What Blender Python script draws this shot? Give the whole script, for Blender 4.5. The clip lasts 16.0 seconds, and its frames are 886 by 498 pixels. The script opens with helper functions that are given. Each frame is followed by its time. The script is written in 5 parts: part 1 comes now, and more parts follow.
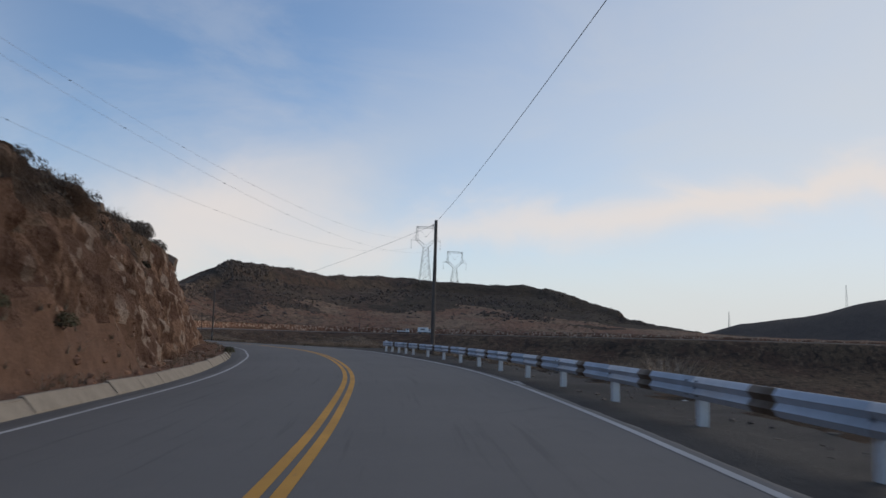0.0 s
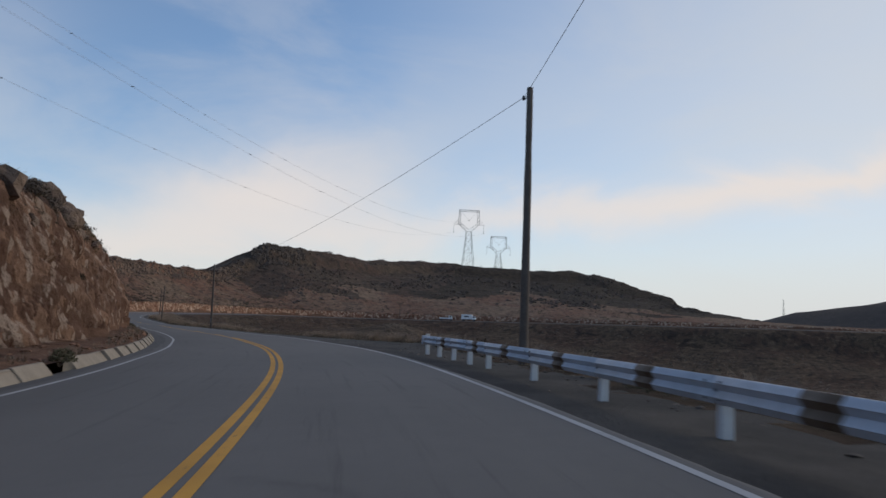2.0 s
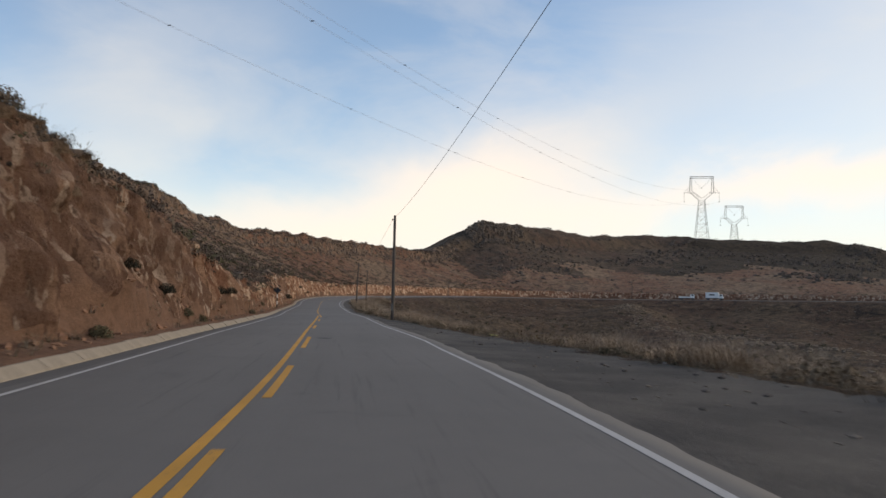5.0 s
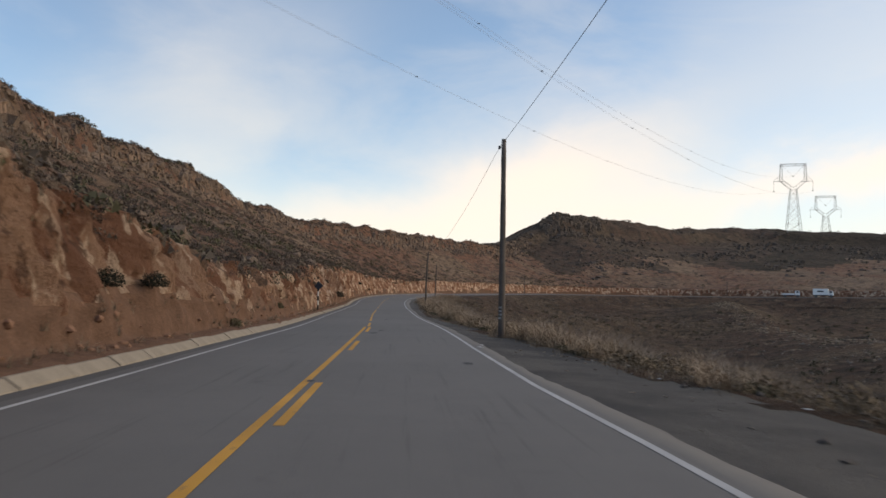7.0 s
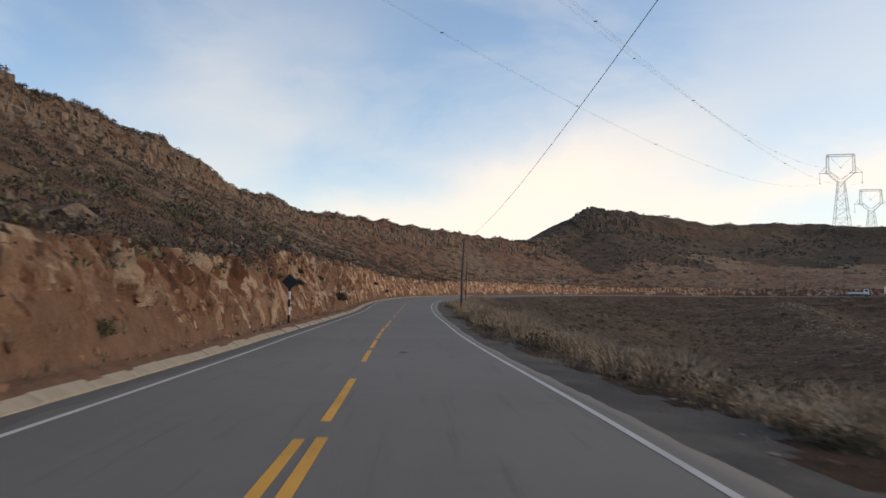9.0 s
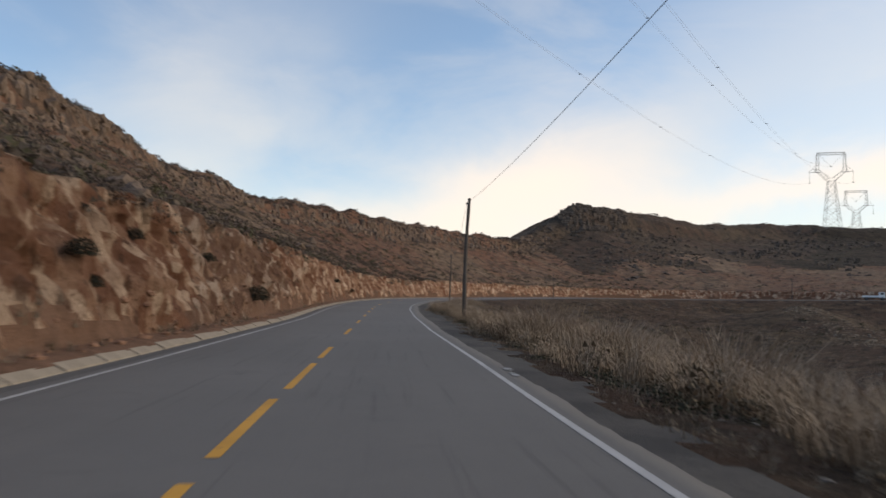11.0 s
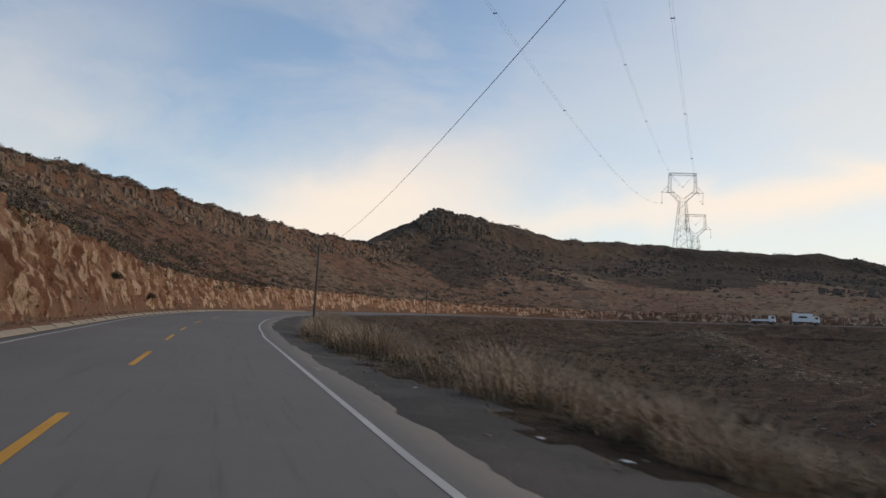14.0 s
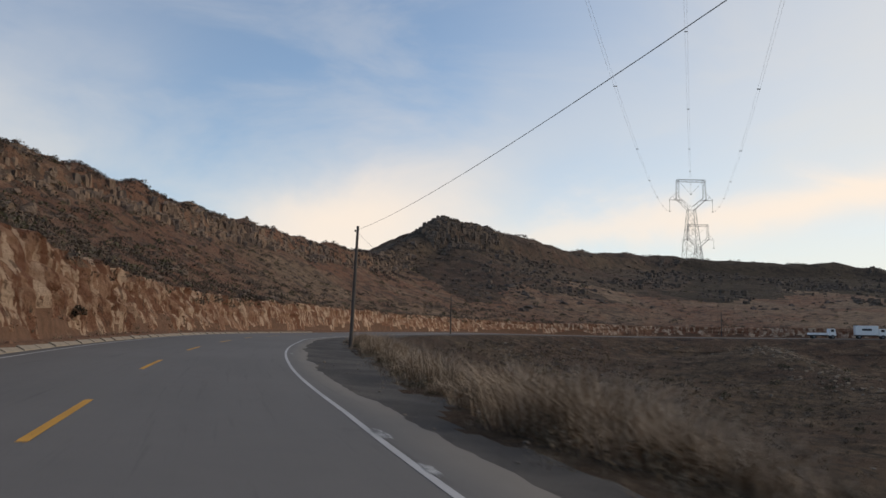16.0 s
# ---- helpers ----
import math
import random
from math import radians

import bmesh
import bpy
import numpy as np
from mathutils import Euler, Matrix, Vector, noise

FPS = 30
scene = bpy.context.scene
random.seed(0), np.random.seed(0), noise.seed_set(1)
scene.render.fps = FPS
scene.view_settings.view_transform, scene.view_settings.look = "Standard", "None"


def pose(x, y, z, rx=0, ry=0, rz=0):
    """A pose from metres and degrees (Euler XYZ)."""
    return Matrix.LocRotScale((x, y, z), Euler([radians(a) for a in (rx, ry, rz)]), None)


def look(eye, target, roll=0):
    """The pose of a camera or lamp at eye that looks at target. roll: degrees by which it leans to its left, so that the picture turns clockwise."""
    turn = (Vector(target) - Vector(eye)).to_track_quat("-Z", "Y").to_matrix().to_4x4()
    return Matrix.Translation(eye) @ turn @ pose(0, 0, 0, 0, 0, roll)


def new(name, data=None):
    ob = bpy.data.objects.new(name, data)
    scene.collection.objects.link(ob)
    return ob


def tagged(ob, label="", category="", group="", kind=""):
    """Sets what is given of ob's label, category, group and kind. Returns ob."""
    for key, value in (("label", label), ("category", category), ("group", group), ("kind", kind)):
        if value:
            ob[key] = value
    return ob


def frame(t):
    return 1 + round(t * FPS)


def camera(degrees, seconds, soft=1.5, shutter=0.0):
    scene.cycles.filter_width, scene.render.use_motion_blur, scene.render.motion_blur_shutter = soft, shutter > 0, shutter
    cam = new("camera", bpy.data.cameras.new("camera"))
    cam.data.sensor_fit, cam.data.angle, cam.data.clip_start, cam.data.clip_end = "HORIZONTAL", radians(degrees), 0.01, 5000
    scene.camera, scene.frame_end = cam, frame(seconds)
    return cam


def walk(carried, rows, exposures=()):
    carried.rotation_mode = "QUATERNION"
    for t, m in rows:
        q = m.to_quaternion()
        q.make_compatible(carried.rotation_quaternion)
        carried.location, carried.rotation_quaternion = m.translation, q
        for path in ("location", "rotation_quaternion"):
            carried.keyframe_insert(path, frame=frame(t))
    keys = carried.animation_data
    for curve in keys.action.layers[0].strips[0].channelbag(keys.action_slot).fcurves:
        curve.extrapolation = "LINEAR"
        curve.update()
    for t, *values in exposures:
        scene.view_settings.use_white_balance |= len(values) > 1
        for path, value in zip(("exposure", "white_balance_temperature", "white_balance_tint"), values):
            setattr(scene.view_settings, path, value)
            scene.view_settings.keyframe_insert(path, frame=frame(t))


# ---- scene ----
cam = camera(57.0, 16.0, soft=1.5, shutter=0.3)

PATH = [
    (0, (0.39, 0.186, 2.873), (0.421, 2.174, 3.095), 1.7),
    (0.5, (0.313, 6.219, 2.898), (0.31, 8.209, 3.103), 1.8),
    (1, (0.079, 12.31, 2.958), (0.055, 14.301, 3.146), 2.1),
    (1.5, (-0.281, 18.555, 3.008), (-0.323, 20.545, 3.202), 1.7),
    (2, (-0.84, 24.832, 3.011), (-0.91, 26.822, 3.199), 2.0),
    (2.5, (-1.679, 31.206, 3.026), (-1.852, 33.19, 3.213), 2.3),
    (3, (-2.763, 37.629, 3.039), (-3.018, 39.604, 3.225), 2.1),
    (3.5, (-4.088, 44.162, 3.088), (-4.486, 46.116, 3.243), 1.6),
    (4, (-5.836, 50.662, 3.136), (-6.318, 52.598, 3.275), 1.5),
    (6.5, (-18.151, 82.11, 3.299), (-18.852, 83.978, 3.421), 0.7),
    (7, (-21.108, 88.295, 3.26), (-21.844, 90.151, 3.379), 1.0),
    (7.5, (-24.079, 94.655, 3.234), (-24.836, 96.503, 3.342), 1.5),
    (8, (-27.03, 101.143, 3.284), (-27.796, 102.986, 3.389), 1.5),
    (10.5, (-42.665, 133.564, 3.174), (-43.467, 135.39, 3.331), -0.7),
    (11, (-45.634, 140.24, 3.097), (-46.355, 142.1, 3.23), 0.7),
    (11.5, (-48.727, 146.906, 3.107), (-49.236, 148.836, 3.235), 1.3),
    (12, (-51.742, 153.453, 3.071), (-52.198, 155.397, 3.176), 1.4),
    (12.5, (-54.808, 160.198, 3.081), (-55.215, 162.154, 3.19), 1.8),
    (13, (-57.918, 166.984, 3.114), (-58.28, 168.948, 3.236), 1.4),
    (13.5, (-61.113, 173.767, 3.257), (-61.46, 175.73, 3.421), 2.0),
    (14, (-64.353, 180.503, 3.392), (-64.684, 182.468, 3.57), 1.9),
    (14.5, (-67.476, 187.334, 3.399), (-67.801, 189.299, 3.577), 1.6),
    (15, (-70.66, 194.155, 3.48), (-70.977, 196.121, 3.668), 1.4),
    (15.5, (-73.806, 201.057, 3.596), (-74.113, 203.023, 3.8), 1.1),
    (16, (-76.979, 207.917, 3.682), (-77.268, 209.884, 3.904), 1.0),
]
EXPOSURES = [(0, -0.20, 6050, 10), (2.4, -0.15, 6100, 10), (3.5, 0.14, 6900, 10), (6.5, 0.30, 6950, 10), (8, 0.30, 6950, 10), (11, 0.27, 6850, 10), (12.5, 0.16, 7000, 10), (16, 0.08, 6900, 10)]
walk(cam, [(t, look(eye, target, roll)) for t, eye, target, roll in PATH],
     exposures=EXPOSURES)

# ---------------------------------------------------------------- light
SUN_ELEV, SUN_AZ = radians(20), radians(62)     # azimuth to the right of +y
world = bpy.data.worlds.new("evening_sky")
scene.world = world
world.use_nodes = True


def sky_nodes(nt):
    """A clear Nishita sky under thin evening cloud: a cream bank low ahead, a warm streak, high grey veils."""
    n, l = nt.nodes, nt.links
    n.clear()

    def calc(op, a, b=None, c=None):
        x = n.new("ShaderNodeMath")
        x.operation = op
        for k, v in enumerate((a, b, c)):
            if v is None:
                continue
            if isinstance(v, (int, float)):
                x.inputs[k].default_value = v
            else:
                l.new(v, x.inputs[k])
        return x.outputs[0]

    def ease(v, lo, hi, a=0.0, b=1.0):
        r = n.new("ShaderNodeMapRange")
        r.interpolation_type = "SMOOTHSTEP"
        for k, q in zip(("From Min", "From Max", "To Min", "To Max"), (lo, hi, a, b)):
            r.inputs[k].default_value = q
        l.new(v, r.inputs["Value"])
        return r.outputs[0]

    def blend(fac, a, b, mode="MIX"):
        x = n.new("ShaderNodeMix")
        x.data_type, x.blend_type = "RGBA", mode
        for sock, v in ((x.inputs["Factor"], fac), (x.inputs[6], a), (x.inputs[7], b)):
            if isinstance(v, (int, float)):
                sock.default_value = v
            elif isinstance(v, tuple):
                sock.default_value = (*v, 1)
            else:
                l.new(v, sock)
        return x.outputs[2]

    tc = n.new("ShaderNodeTexCoord")
    sep = n.new("ShaderNodeSeparateXYZ")
    l.new(tc.outputs["Generated"], sep.inputs[0])
    az = calc("MULTIPLY", calc("ARCTAN2", sep.outputs["X"], sep.outputs["Y"]), 57.2958)
    el = calc("MULTIPLY", calc("ARCSINE", sep.outputs["Z"]), 57.2958)

    def drift(scale, detail, stretch, turn, rough=0.55):
        mp = n.new("ShaderNodeMapping")
        mp.inputs["Rotation"].default_value = (0, 0, radians(turn))
        mp.inputs["Scale"].default_value = (1.0, stretch, 1.0)
        com = n.new("ShaderNodeCombineXYZ")
        l.new(az, com.inputs[0]); l.new(el, com.inputs[1])
        l.new(com.outputs[0], mp.inputs[0])
        t = n.new("ShaderNodeTexNoise")
        t.inputs["Scale"].default_value, t.inputs["Detail"].default_value = scale, detail
        t.inputs["Roughness"].default_value = rough
        t.inputs["Distortion"].default_value = 0.5
        l.new(mp.outputs[0], t.inputs["Vector"])
        return t.outputs["Fac"]

    # ragged edges: both angles are pushed about by slow noise
    wa = calc("ADD", az, calc("MULTIPLY", calc("SUBTRACT", drift(0.07, 5, 1.6, 0), 0.5), 14.0))
    we = calc("ADD", el, calc("MULTIPLY", calc("SUBTRACT", drift(0.09, 5, 1.8, 40), 0.5), 7.0))

    def bank(a0, e0, sa, se, turn, strength):
        """A soft bank of cloud round one direction, longer along its turn."""
        c, q = math.cos(radians(turn)), math.sin(radians(turn))
        da, de = calc("SUBTRACT", wa, a0), calc("SUBTRACT", we, e0)
        u = calc("DIVIDE", calc("ADD", calc("MULTIPLY", da, c), calc("MULTIPLY", de, q)), sa)
        v = calc("DIVIDE", calc("SUBTRACT", calc("MULTIPLY", de, c), calc("MULTIPLY", da, q)), se)
        r2 = calc("ADD", calc("MULTIPLY", u, u), calc("MULTIPLY", v, v))
        return calc("MULTIPLY", calc("POWER", 2.71828, calc("MULTIPLY", r2, -1.0)), strength)

    def over(a, b):
        return calc("SUBTRACT", 1.0, calc("MULTIPLY", calc("SUBTRACT", 1.0, a), calc("SUBTRACT", 1.0, b)))

    wisps = ease(drift(0.055, 6, 2.4, 38, 0.6), 0.40, 0.72)
    cream = over(bank(-14, 9.0, 8.0, 3.6, 12, 0.80), bank(20, 9.6, 34, 1.5, 6, 0.85))
    cream = over(cream, bank(-22, 5.0, 16, 3.0, 4, 0.6))
    veil = over(bank(-38, 13, 10, 6, 50, 0.55), bank(28, 15, 24, 8, 8, 0.40))
    veil = over(veil, bank(-4, 13, 14, 4, 20, 0.36))
    veil = over(veil, calc("MULTIPLY_ADD", wisps, 0.30, 0.10))
    haze = ease(el, 1.0, 9.0, 0.92, 0.0)
    grey = blend(ease(el, 2.0, 24.0), CLOUD_MID, CLOUD_HIGH)
    sky = n.new("ShaderNodeTexSky")
    sky.sky_type, sky.sun_disc = "NISHITA", False
    sky.sun_elevation, sky.sun_rotation = SUN_ELEV, SUN_AZ
    sky.altitude, sky.air_density, sky.dust_density, sky.ozone_density = 2500, 1.2, 0.8, 2.0
    c = blend(1.0, sky.outputs[0], SKY_TINT, "MULTIPLY")
    c = blend(veil, c, grey)
    # the veil is brighter on the sun's side of the sky
    dot = n.new("ShaderNodeVectorMath"); dot.operation = "DOT_PRODUCT"
    dot.inputs[1].default_value = (math.sin(SUN_AZ), math.cos(SUN_AZ), 0.1)
    l.new(tc.outputs["Generated"], dot.inputs[0])
    c = blend(ease(dot.outputs["Value"], 0.25, 1.0, 0.0, 0.75), c, CLOUD_MID)
    c = blend(haze, c, CLOUD_MID)
    c = blend(cream, c, CLOUD_LOW)
    bg = n.new("ShaderNodeBackground")
    bg.inputs["Strength"].default_value = 0.115
    l.new(c, bg.inputs["Color"])
    out = n.new("ShaderNodeOutputWorld")
    l.new(bg.outputs[0], out.inputs["Surface"])


CLOUD_LOW, CLOUD_MID, CLOUD_HIGH = (8.3, 7.2, 6.25), (6.95, 6.75, 6.3), (4.85, 5.1, 5.65)
SKY_TINT = (1.24, 1.33, 1.37)
sky_nodes(world.node_tree)
sun_data = bpy.data.lights.new("low_sun", "SUN")
sun_data.energy, sun_data.angle, sun_data.color = 1.5, radians(50), (1.0, 0.80, 0.58)
sun = new("low_sun", sun_data)
sun.matrix_world = look((0, 0, 50), (-math.sin(SUN_AZ) * math.cos(SUN_ELEV), -math.cos(SUN_AZ) * math.cos(SUN_ELEV), 50 - math.sin(SUN_ELEV)))

# ---------------------------------------------------------------- numeric helpers
rng = np.random.default_rng(7)


def _hash(ix, iy, iz, seed):
    h = (ix.astype(np.int64) * 374761393 + iy.astype(np.int64) * 668265263 + iz.astype(np.int64) * 2147483647 + seed * 974711) & 0xFFFFFFFF
    h = ((h ^ (h >> 13)) * 1274126177) & 0xFFFFFFFF
    h = ((h ^ (h >> 16)) * 2246822519) & 0xFFFFFFFF
    return ((h ^ (h >> 15)) & 0xFFFFFF) / float(0xFFFFFF)


def vnoise(x, y, z=0.0, seed=0):
    """Smooth value noise, 0 to 1, on arrays."""
    x, y, z = np.broadcast_arrays(np.asarray(x, float), np.asarray(y, float), np.asarray(z, float))
    ix, iy, iz = np.floor(x), np.floor(y), np.floor(z)
    fx, fy, fz = x - ix, y - iy, z - iz
    fx, fy, fz = (f * f * (3 - 2 * f) for f in (fx, fy, fz))
    out = 0
    for a in (0, 1):
        for b in (0, 1):
            for c in (0, 1):
                w = (fx if a else 1 - fx) * (fy if b else 1 - fy) * (fz if c else 1 - fz)
                out = out + w * _hash(ix + a, iy + b, iz + c, seed)
    return out


def fbm(x, y, z=0.0, octaves=4, seed=0, gain=0.5):
    """Layered noise, about -1 to 1."""
    total, amp, norm, f = 0, 1.0, 0.0, 1.0
    for k in range(octaves):
        total = total + amp * (vnoise(np.asarray(x) * f, np.asarray(y) * f, np.asarray(z) * f, seed + k) * 2 - 1)
        norm, amp, f = norm + amp, amp * gain, f * 2.03
    return total / norm


def smooth(a, b, x):
    t = np.clip((np.asarray(x, float) - a) / (b - a), 0, 1)
    return t * t * (3 - 2 * t)


# ---------------------------------------------------------------- the road's line
ROAD = [
    (1, -60, 1.3), (0, -25, 1.55), (-0.61, 0.17, 1.72), (-0.95, 12.13, 1.8), (-1.97, 25, 1.86),
    (-4.36, 39.7, 1.92), (-7.15, 51.1, 1.98), (-10.5, 60.8, 2), (-15.35, 72.7, 2), (-25.72, 95.4, 1.94),
    (-33.2, 111.7, 1.93), (-38.3, 122.55, 1.89), (-44.88, 135.96, 1.84), (-51.45, 149.53, 1.9), (-64.2, 176.7, 2.16),
    (-76.9, 203.9, 2.48), (-82.8, 216.7, 2.64), (-88.3, 229.6, 2.9), (-93.2, 243.2, 3.2), (-97.4, 257.6, 3.5),
    (-101.2, 273, 3.75), (-103.4, 295, 4.05), (-103, 332, 4.6), (-100, 355, 4.9), (-94, 377, 5.2),
    (-84, 397, 5.3), (-69, 413, 5.35), (-50, 423, 5.45), (-28, 427, 5.6), (-4, 427, 5.8),
    (22, 422, 6), (55, 412, 6.25), (95, 400, 6.5), (150, 390, 6.79), (240, 387, 6.7),
    (420, 410, 4.7)]


def _spline(points, step=0.5):
    p = np.array(points, float)
    p = np.vstack([2 * p[0] - p[1], p, 2 * p[-1] - p[-2]])
    out = []
    for i in range(1, len(p) - 2):
        n = max(2, int(np.linalg.norm(p[i + 1] - p[i]) / 0.25))
        t = np.linspace(0, 1, n, endpoint=False)[:, None]
        a, b, c, d = p[i - 1], p[i], p[i + 1], p[i + 2]
        out.append(0.5 * (2 * b + (c - a) * t + (2 * a - 5 * b + 4 * c - d) * t * t + (3 * b - a - 3 * c + d) * t ** 3))
    q = np.vstack(out)
    s = np.r_[0, np.cumsum(np.hypot(*np.diff(q[:, :2], axis=0).T))]
    ss = np.arange(0, s[-1], step)
    return ss, np.stack([np.interp(ss, s, q[:, k]) for k in range(3)], 1)


_S, _P = _spline(ROAD)
# stations count from the place nearest y = 0
_S = _S - _S[np.argmin(np.abs(_P[:, 1]) + 1000 * (_S > 120))]
_D = np.gradient(_P[:, :2], _S, axis=0)
_D /= np.hypot(*_D.T)[:, None]
_k = np.ones(41) / 41
_D = np.stack([np.convolve(np.pad(_D[:, i], 20, mode="edge"), _k, "valid") for i in (0, 1)], 1)
_D /= np.hypot(*_D.T)[:, None]
S_END = float(_S[-1])


def lane_r(s):
    return np.interp(s, [8, 18, 26, 38, 50, 66, 85, 90, 95, 99, 104, 113, 165, 180, 200, 228, 236, 252], [3.56, 3.66, 3.68, 3.52, 3.4, 3.42, 3.62, 3.72, 3.64, 3.54, 3.34, 3.22, 3.2, 3.05, 3.12, 3.56, 3.76, 3.85])


def lane_l(s):
    return np.interp(s, [0, 20, 35, 48, 57, 65, 85, 95, 105, 125, 150, 165, 175, 195, 218, 260], [3.62, 3.65, 3.78, 3.72, 3.38, 3.15, 3.12, 3.22, 3.13, 3.08, 3.28, 3.16, 3.12, 3.10, 3.65, 3.9])


def tilt(s):
    """Crossfall: rise per metre to the right."""
    return np.interp(s, [0, 48, 85, 190, 235, 300, 480], [0.035, 0.035, 0.0, 0.0, -0.03, -0.03, -0.02])


def at(s, off=0.0, up=0.0):
    """A place on the road: station, metres right of the centre line, metres above the surface."""
    s, off = np.broadcast_arrays(np.asarray(s, float), np.asarray(off, float))
    p = np.stack([np.interp(s, _S, _P[:, k]) for k in range(3)], -1)
    d = np.stack([np.interp(s, _S, _D[:, k]) for k in range(2)], -1)
    return np.stack([p[..., 0] + off * d[..., 1], p[..., 1] - off * d[..., 0], p[..., 2] + np.clip(off, -9, 9) * tilt(s) + up], -1)


def heading(s):
    dx, dy = (float(np.interp(s, _S, _D[:, k])) for k in range(2))
    return math.degrees(math.atan2(-dx, dy))


GUTTER = 0.84      # from the edge line to the kerb
KERB_W = 0.30
APRON = 0.75       # from the right edge line to the open shoulder


def pave(s):
    """Width of the paved strip past the right edge line."""
    return np.interp(s, [0, 60, 78, 105, 115, 148, 176, 200, 222, 235], [0.20, 0.20, 0.42, 0.42, 0.40, 0.30, 0.42, 0.60, 0.72, 0.80])


def gravel(s):
    return np.interp(s, [0, 50, 57, 65, 76, 90, 101, 108, 125, 160, 175, 190, 206, 225, 233, 240, 262, 300, 480], [1.9, 2.1, 3.3, 5.3, 4.6, 3.6, 2.7, 1.9, 1.0, 0.6, 0.85, 1.2, 1.6, 1.3, 1.1, 1.8, 3.0, 2.2, 1.5])


def bank_h(s):
    base = np.interp(s, [-60, 20, 37, 52, 61, 68, 75, 81, 91, 102, 107, 114, 121, 132, 148, 158, 166, 182, 197, 211, 235, 252, 261, 268, 284, 300, 375, 430, 500, 560, 620, 700],
                     [3.9, 3.9, 4.4, 4.85, 5.3, 5.6, 5.65, 5.4, 4.5, 3.9, 3.5, 3.0, 2.6, 2.4, 2.5, 3.1, 3.8, 4.3, 4.5, 4.7, 5.0, 4.8, 4.3, 3.8, 3.4, 3.4, 3.0, 2.6, 2.3, 2.0, 1.6, 0.8])
    return base * (1 + 0.10 * fbm(np.asarray(s) * 0.09, 3.3, octaves=3, seed=31))


def run_k(s):
    """Horizontal run of the cut face for each metre of its height."""
    return np.interp(s, [0, 92, 118], [0.40, 0.40, 0.45])


def crest_w(s):
    return np.interp(s, [-60, 50, 72, 86, 102, 124, 200, 260, 330, 375, 410, 428, 438, 445, 450, 456, 466, 475, 484, 492, 508, 535, 560, 585, 611, 660, 720, 920],
                     [17, 17, 17, 21, 32, 38, 37, 34, 32, 36, 42, 62, 80, 90, 98, 112, 145, 190, 232, 258, 272, 315, 315, 300, 270, 240, 210, 190])


def crest_z(s):
    return np.interp(s, [-60, 50, 72, 86, 102, 124, 172, 182, 191, 200, 212, 227, 240, 250, 256, 266, 273, 284, 290, 302, 315, 330, 360, 393, 412, 422, 429, 434, 438, 441, 444, 447, 450, 454, 461, 468, 475, 482, 490, 499, 508, 519, 530, 541, 556, 578, 600, 635, 674, 696, 720, 920],
                     [7.2, 7.2, 8.6, 10.8, 14, 17.5, 19.3, 20.7, 20.6, 20.7, 21.4, 21.4, 22.0, 21.6, 20.0, 20.7, 20.9, 20.2, 18.0, 19, 19.4, 19.7, 20.3, 19.8, 19.3, 21, 25.6, 29.2, 32.3, 36.1, 39.4, 41, 40.6, 41.4, 41.6, 42, 42.3, 45.2, 49, 48, 47.3, 45.6, 46.9, 44.9, 35.4, 28.5, 19.9, 14.9, 10.9, 7, 5, 2])


def setback(s):
    """The cut stands further from the kerb along the outside of the bend."""
    return 1.25 * smooth(20, 38, s) * (1 - smooth(70, 88, s))


def left_z(s, u):
    """Height of the ground left of the road over the centre line; u: metres left of the centre line (0 at the centre)."""
    s, u = np.broadcast_arrays(np.asarray(s, float), np.asarray(u, float))
    toe = lane_l(s) + GUTTER + KERB_W
    lip = -toe * tilt(s) + 0.135
    b = bank_h(s)
    face0 = toe + 0.55 + setback(s) + 0.35 * fbm(s * 0.12, 9.1, octaves=3, seed=5)
    run = b * (run_k(s) + 0.10 * fbm(s * 0.05, 1.7, octaves=2, seed=11))
    f = np.clip((u - face0) / run, 0, 1)
    bank = b * (f ** 0.82)
    top = face0 + run
    w, cz = np.maximum(crest_w(s), top + 8), crest_z(s)
    a = np.clip((u - top) / (w - top), 0, 1)
    rise = np.maximum(cz - b, 0.5)
    wob = 0.05 * fbm(s * 0.045, 4.4, octaves=3, seed=17)
    cliff = smooth(0.86 + wob, 0.93 + wob, a)
    hill = rise * (0.80 * np.where(s < 60, a ** 0.55, (a ** 0.55) * (1 - smooth(60, 125, s)) + smooth(60, 125, s) * (0.55 * a + 0.45 * a ** 1.5)) + 0.20 * cliff * smooth(60, 130, s) * (0.6 + 0.4 * fbm(s * 0.03, 7.7, octaves=2, seed=18)) + 0.08 * a * smooth(60, 130, s) + 0.20 * a * (1 - smooth(60, 130, s)))
    past = np.maximum(u - w, 0)
    z = lip * smooth(0, 0.2, u - toe + 0.2) + 0.12 * np.clip((u - toe) / 0.8, 0, 1) + bank + hill - 0.10 * past - 0.0006 * past ** 2
    return z


def valley(d, x, y):
    """Drop of the valley floor at the distance d from the road's verge."""
    d = d * np.maximum(d, 0) / (np.maximum(d, 0) + 5.0)
    gully = 2.6 * np.abs(fbm(x * 0.022, y * 0.022, octaves=4, seed=42)) * smooth(6, 30, d)
    return 24.0 * (1 - np.exp(-np.maximum(d, 0) / 42.0)) * (0.8 + 0.35 * fbm(x * 0.012, y * 0.012, octaves=3, seed=41)) + gully


SPUR_X, SPUR_Y, SPUR_DX, SPUR_DY = -35.0, 395.0, 0.322, -0.947


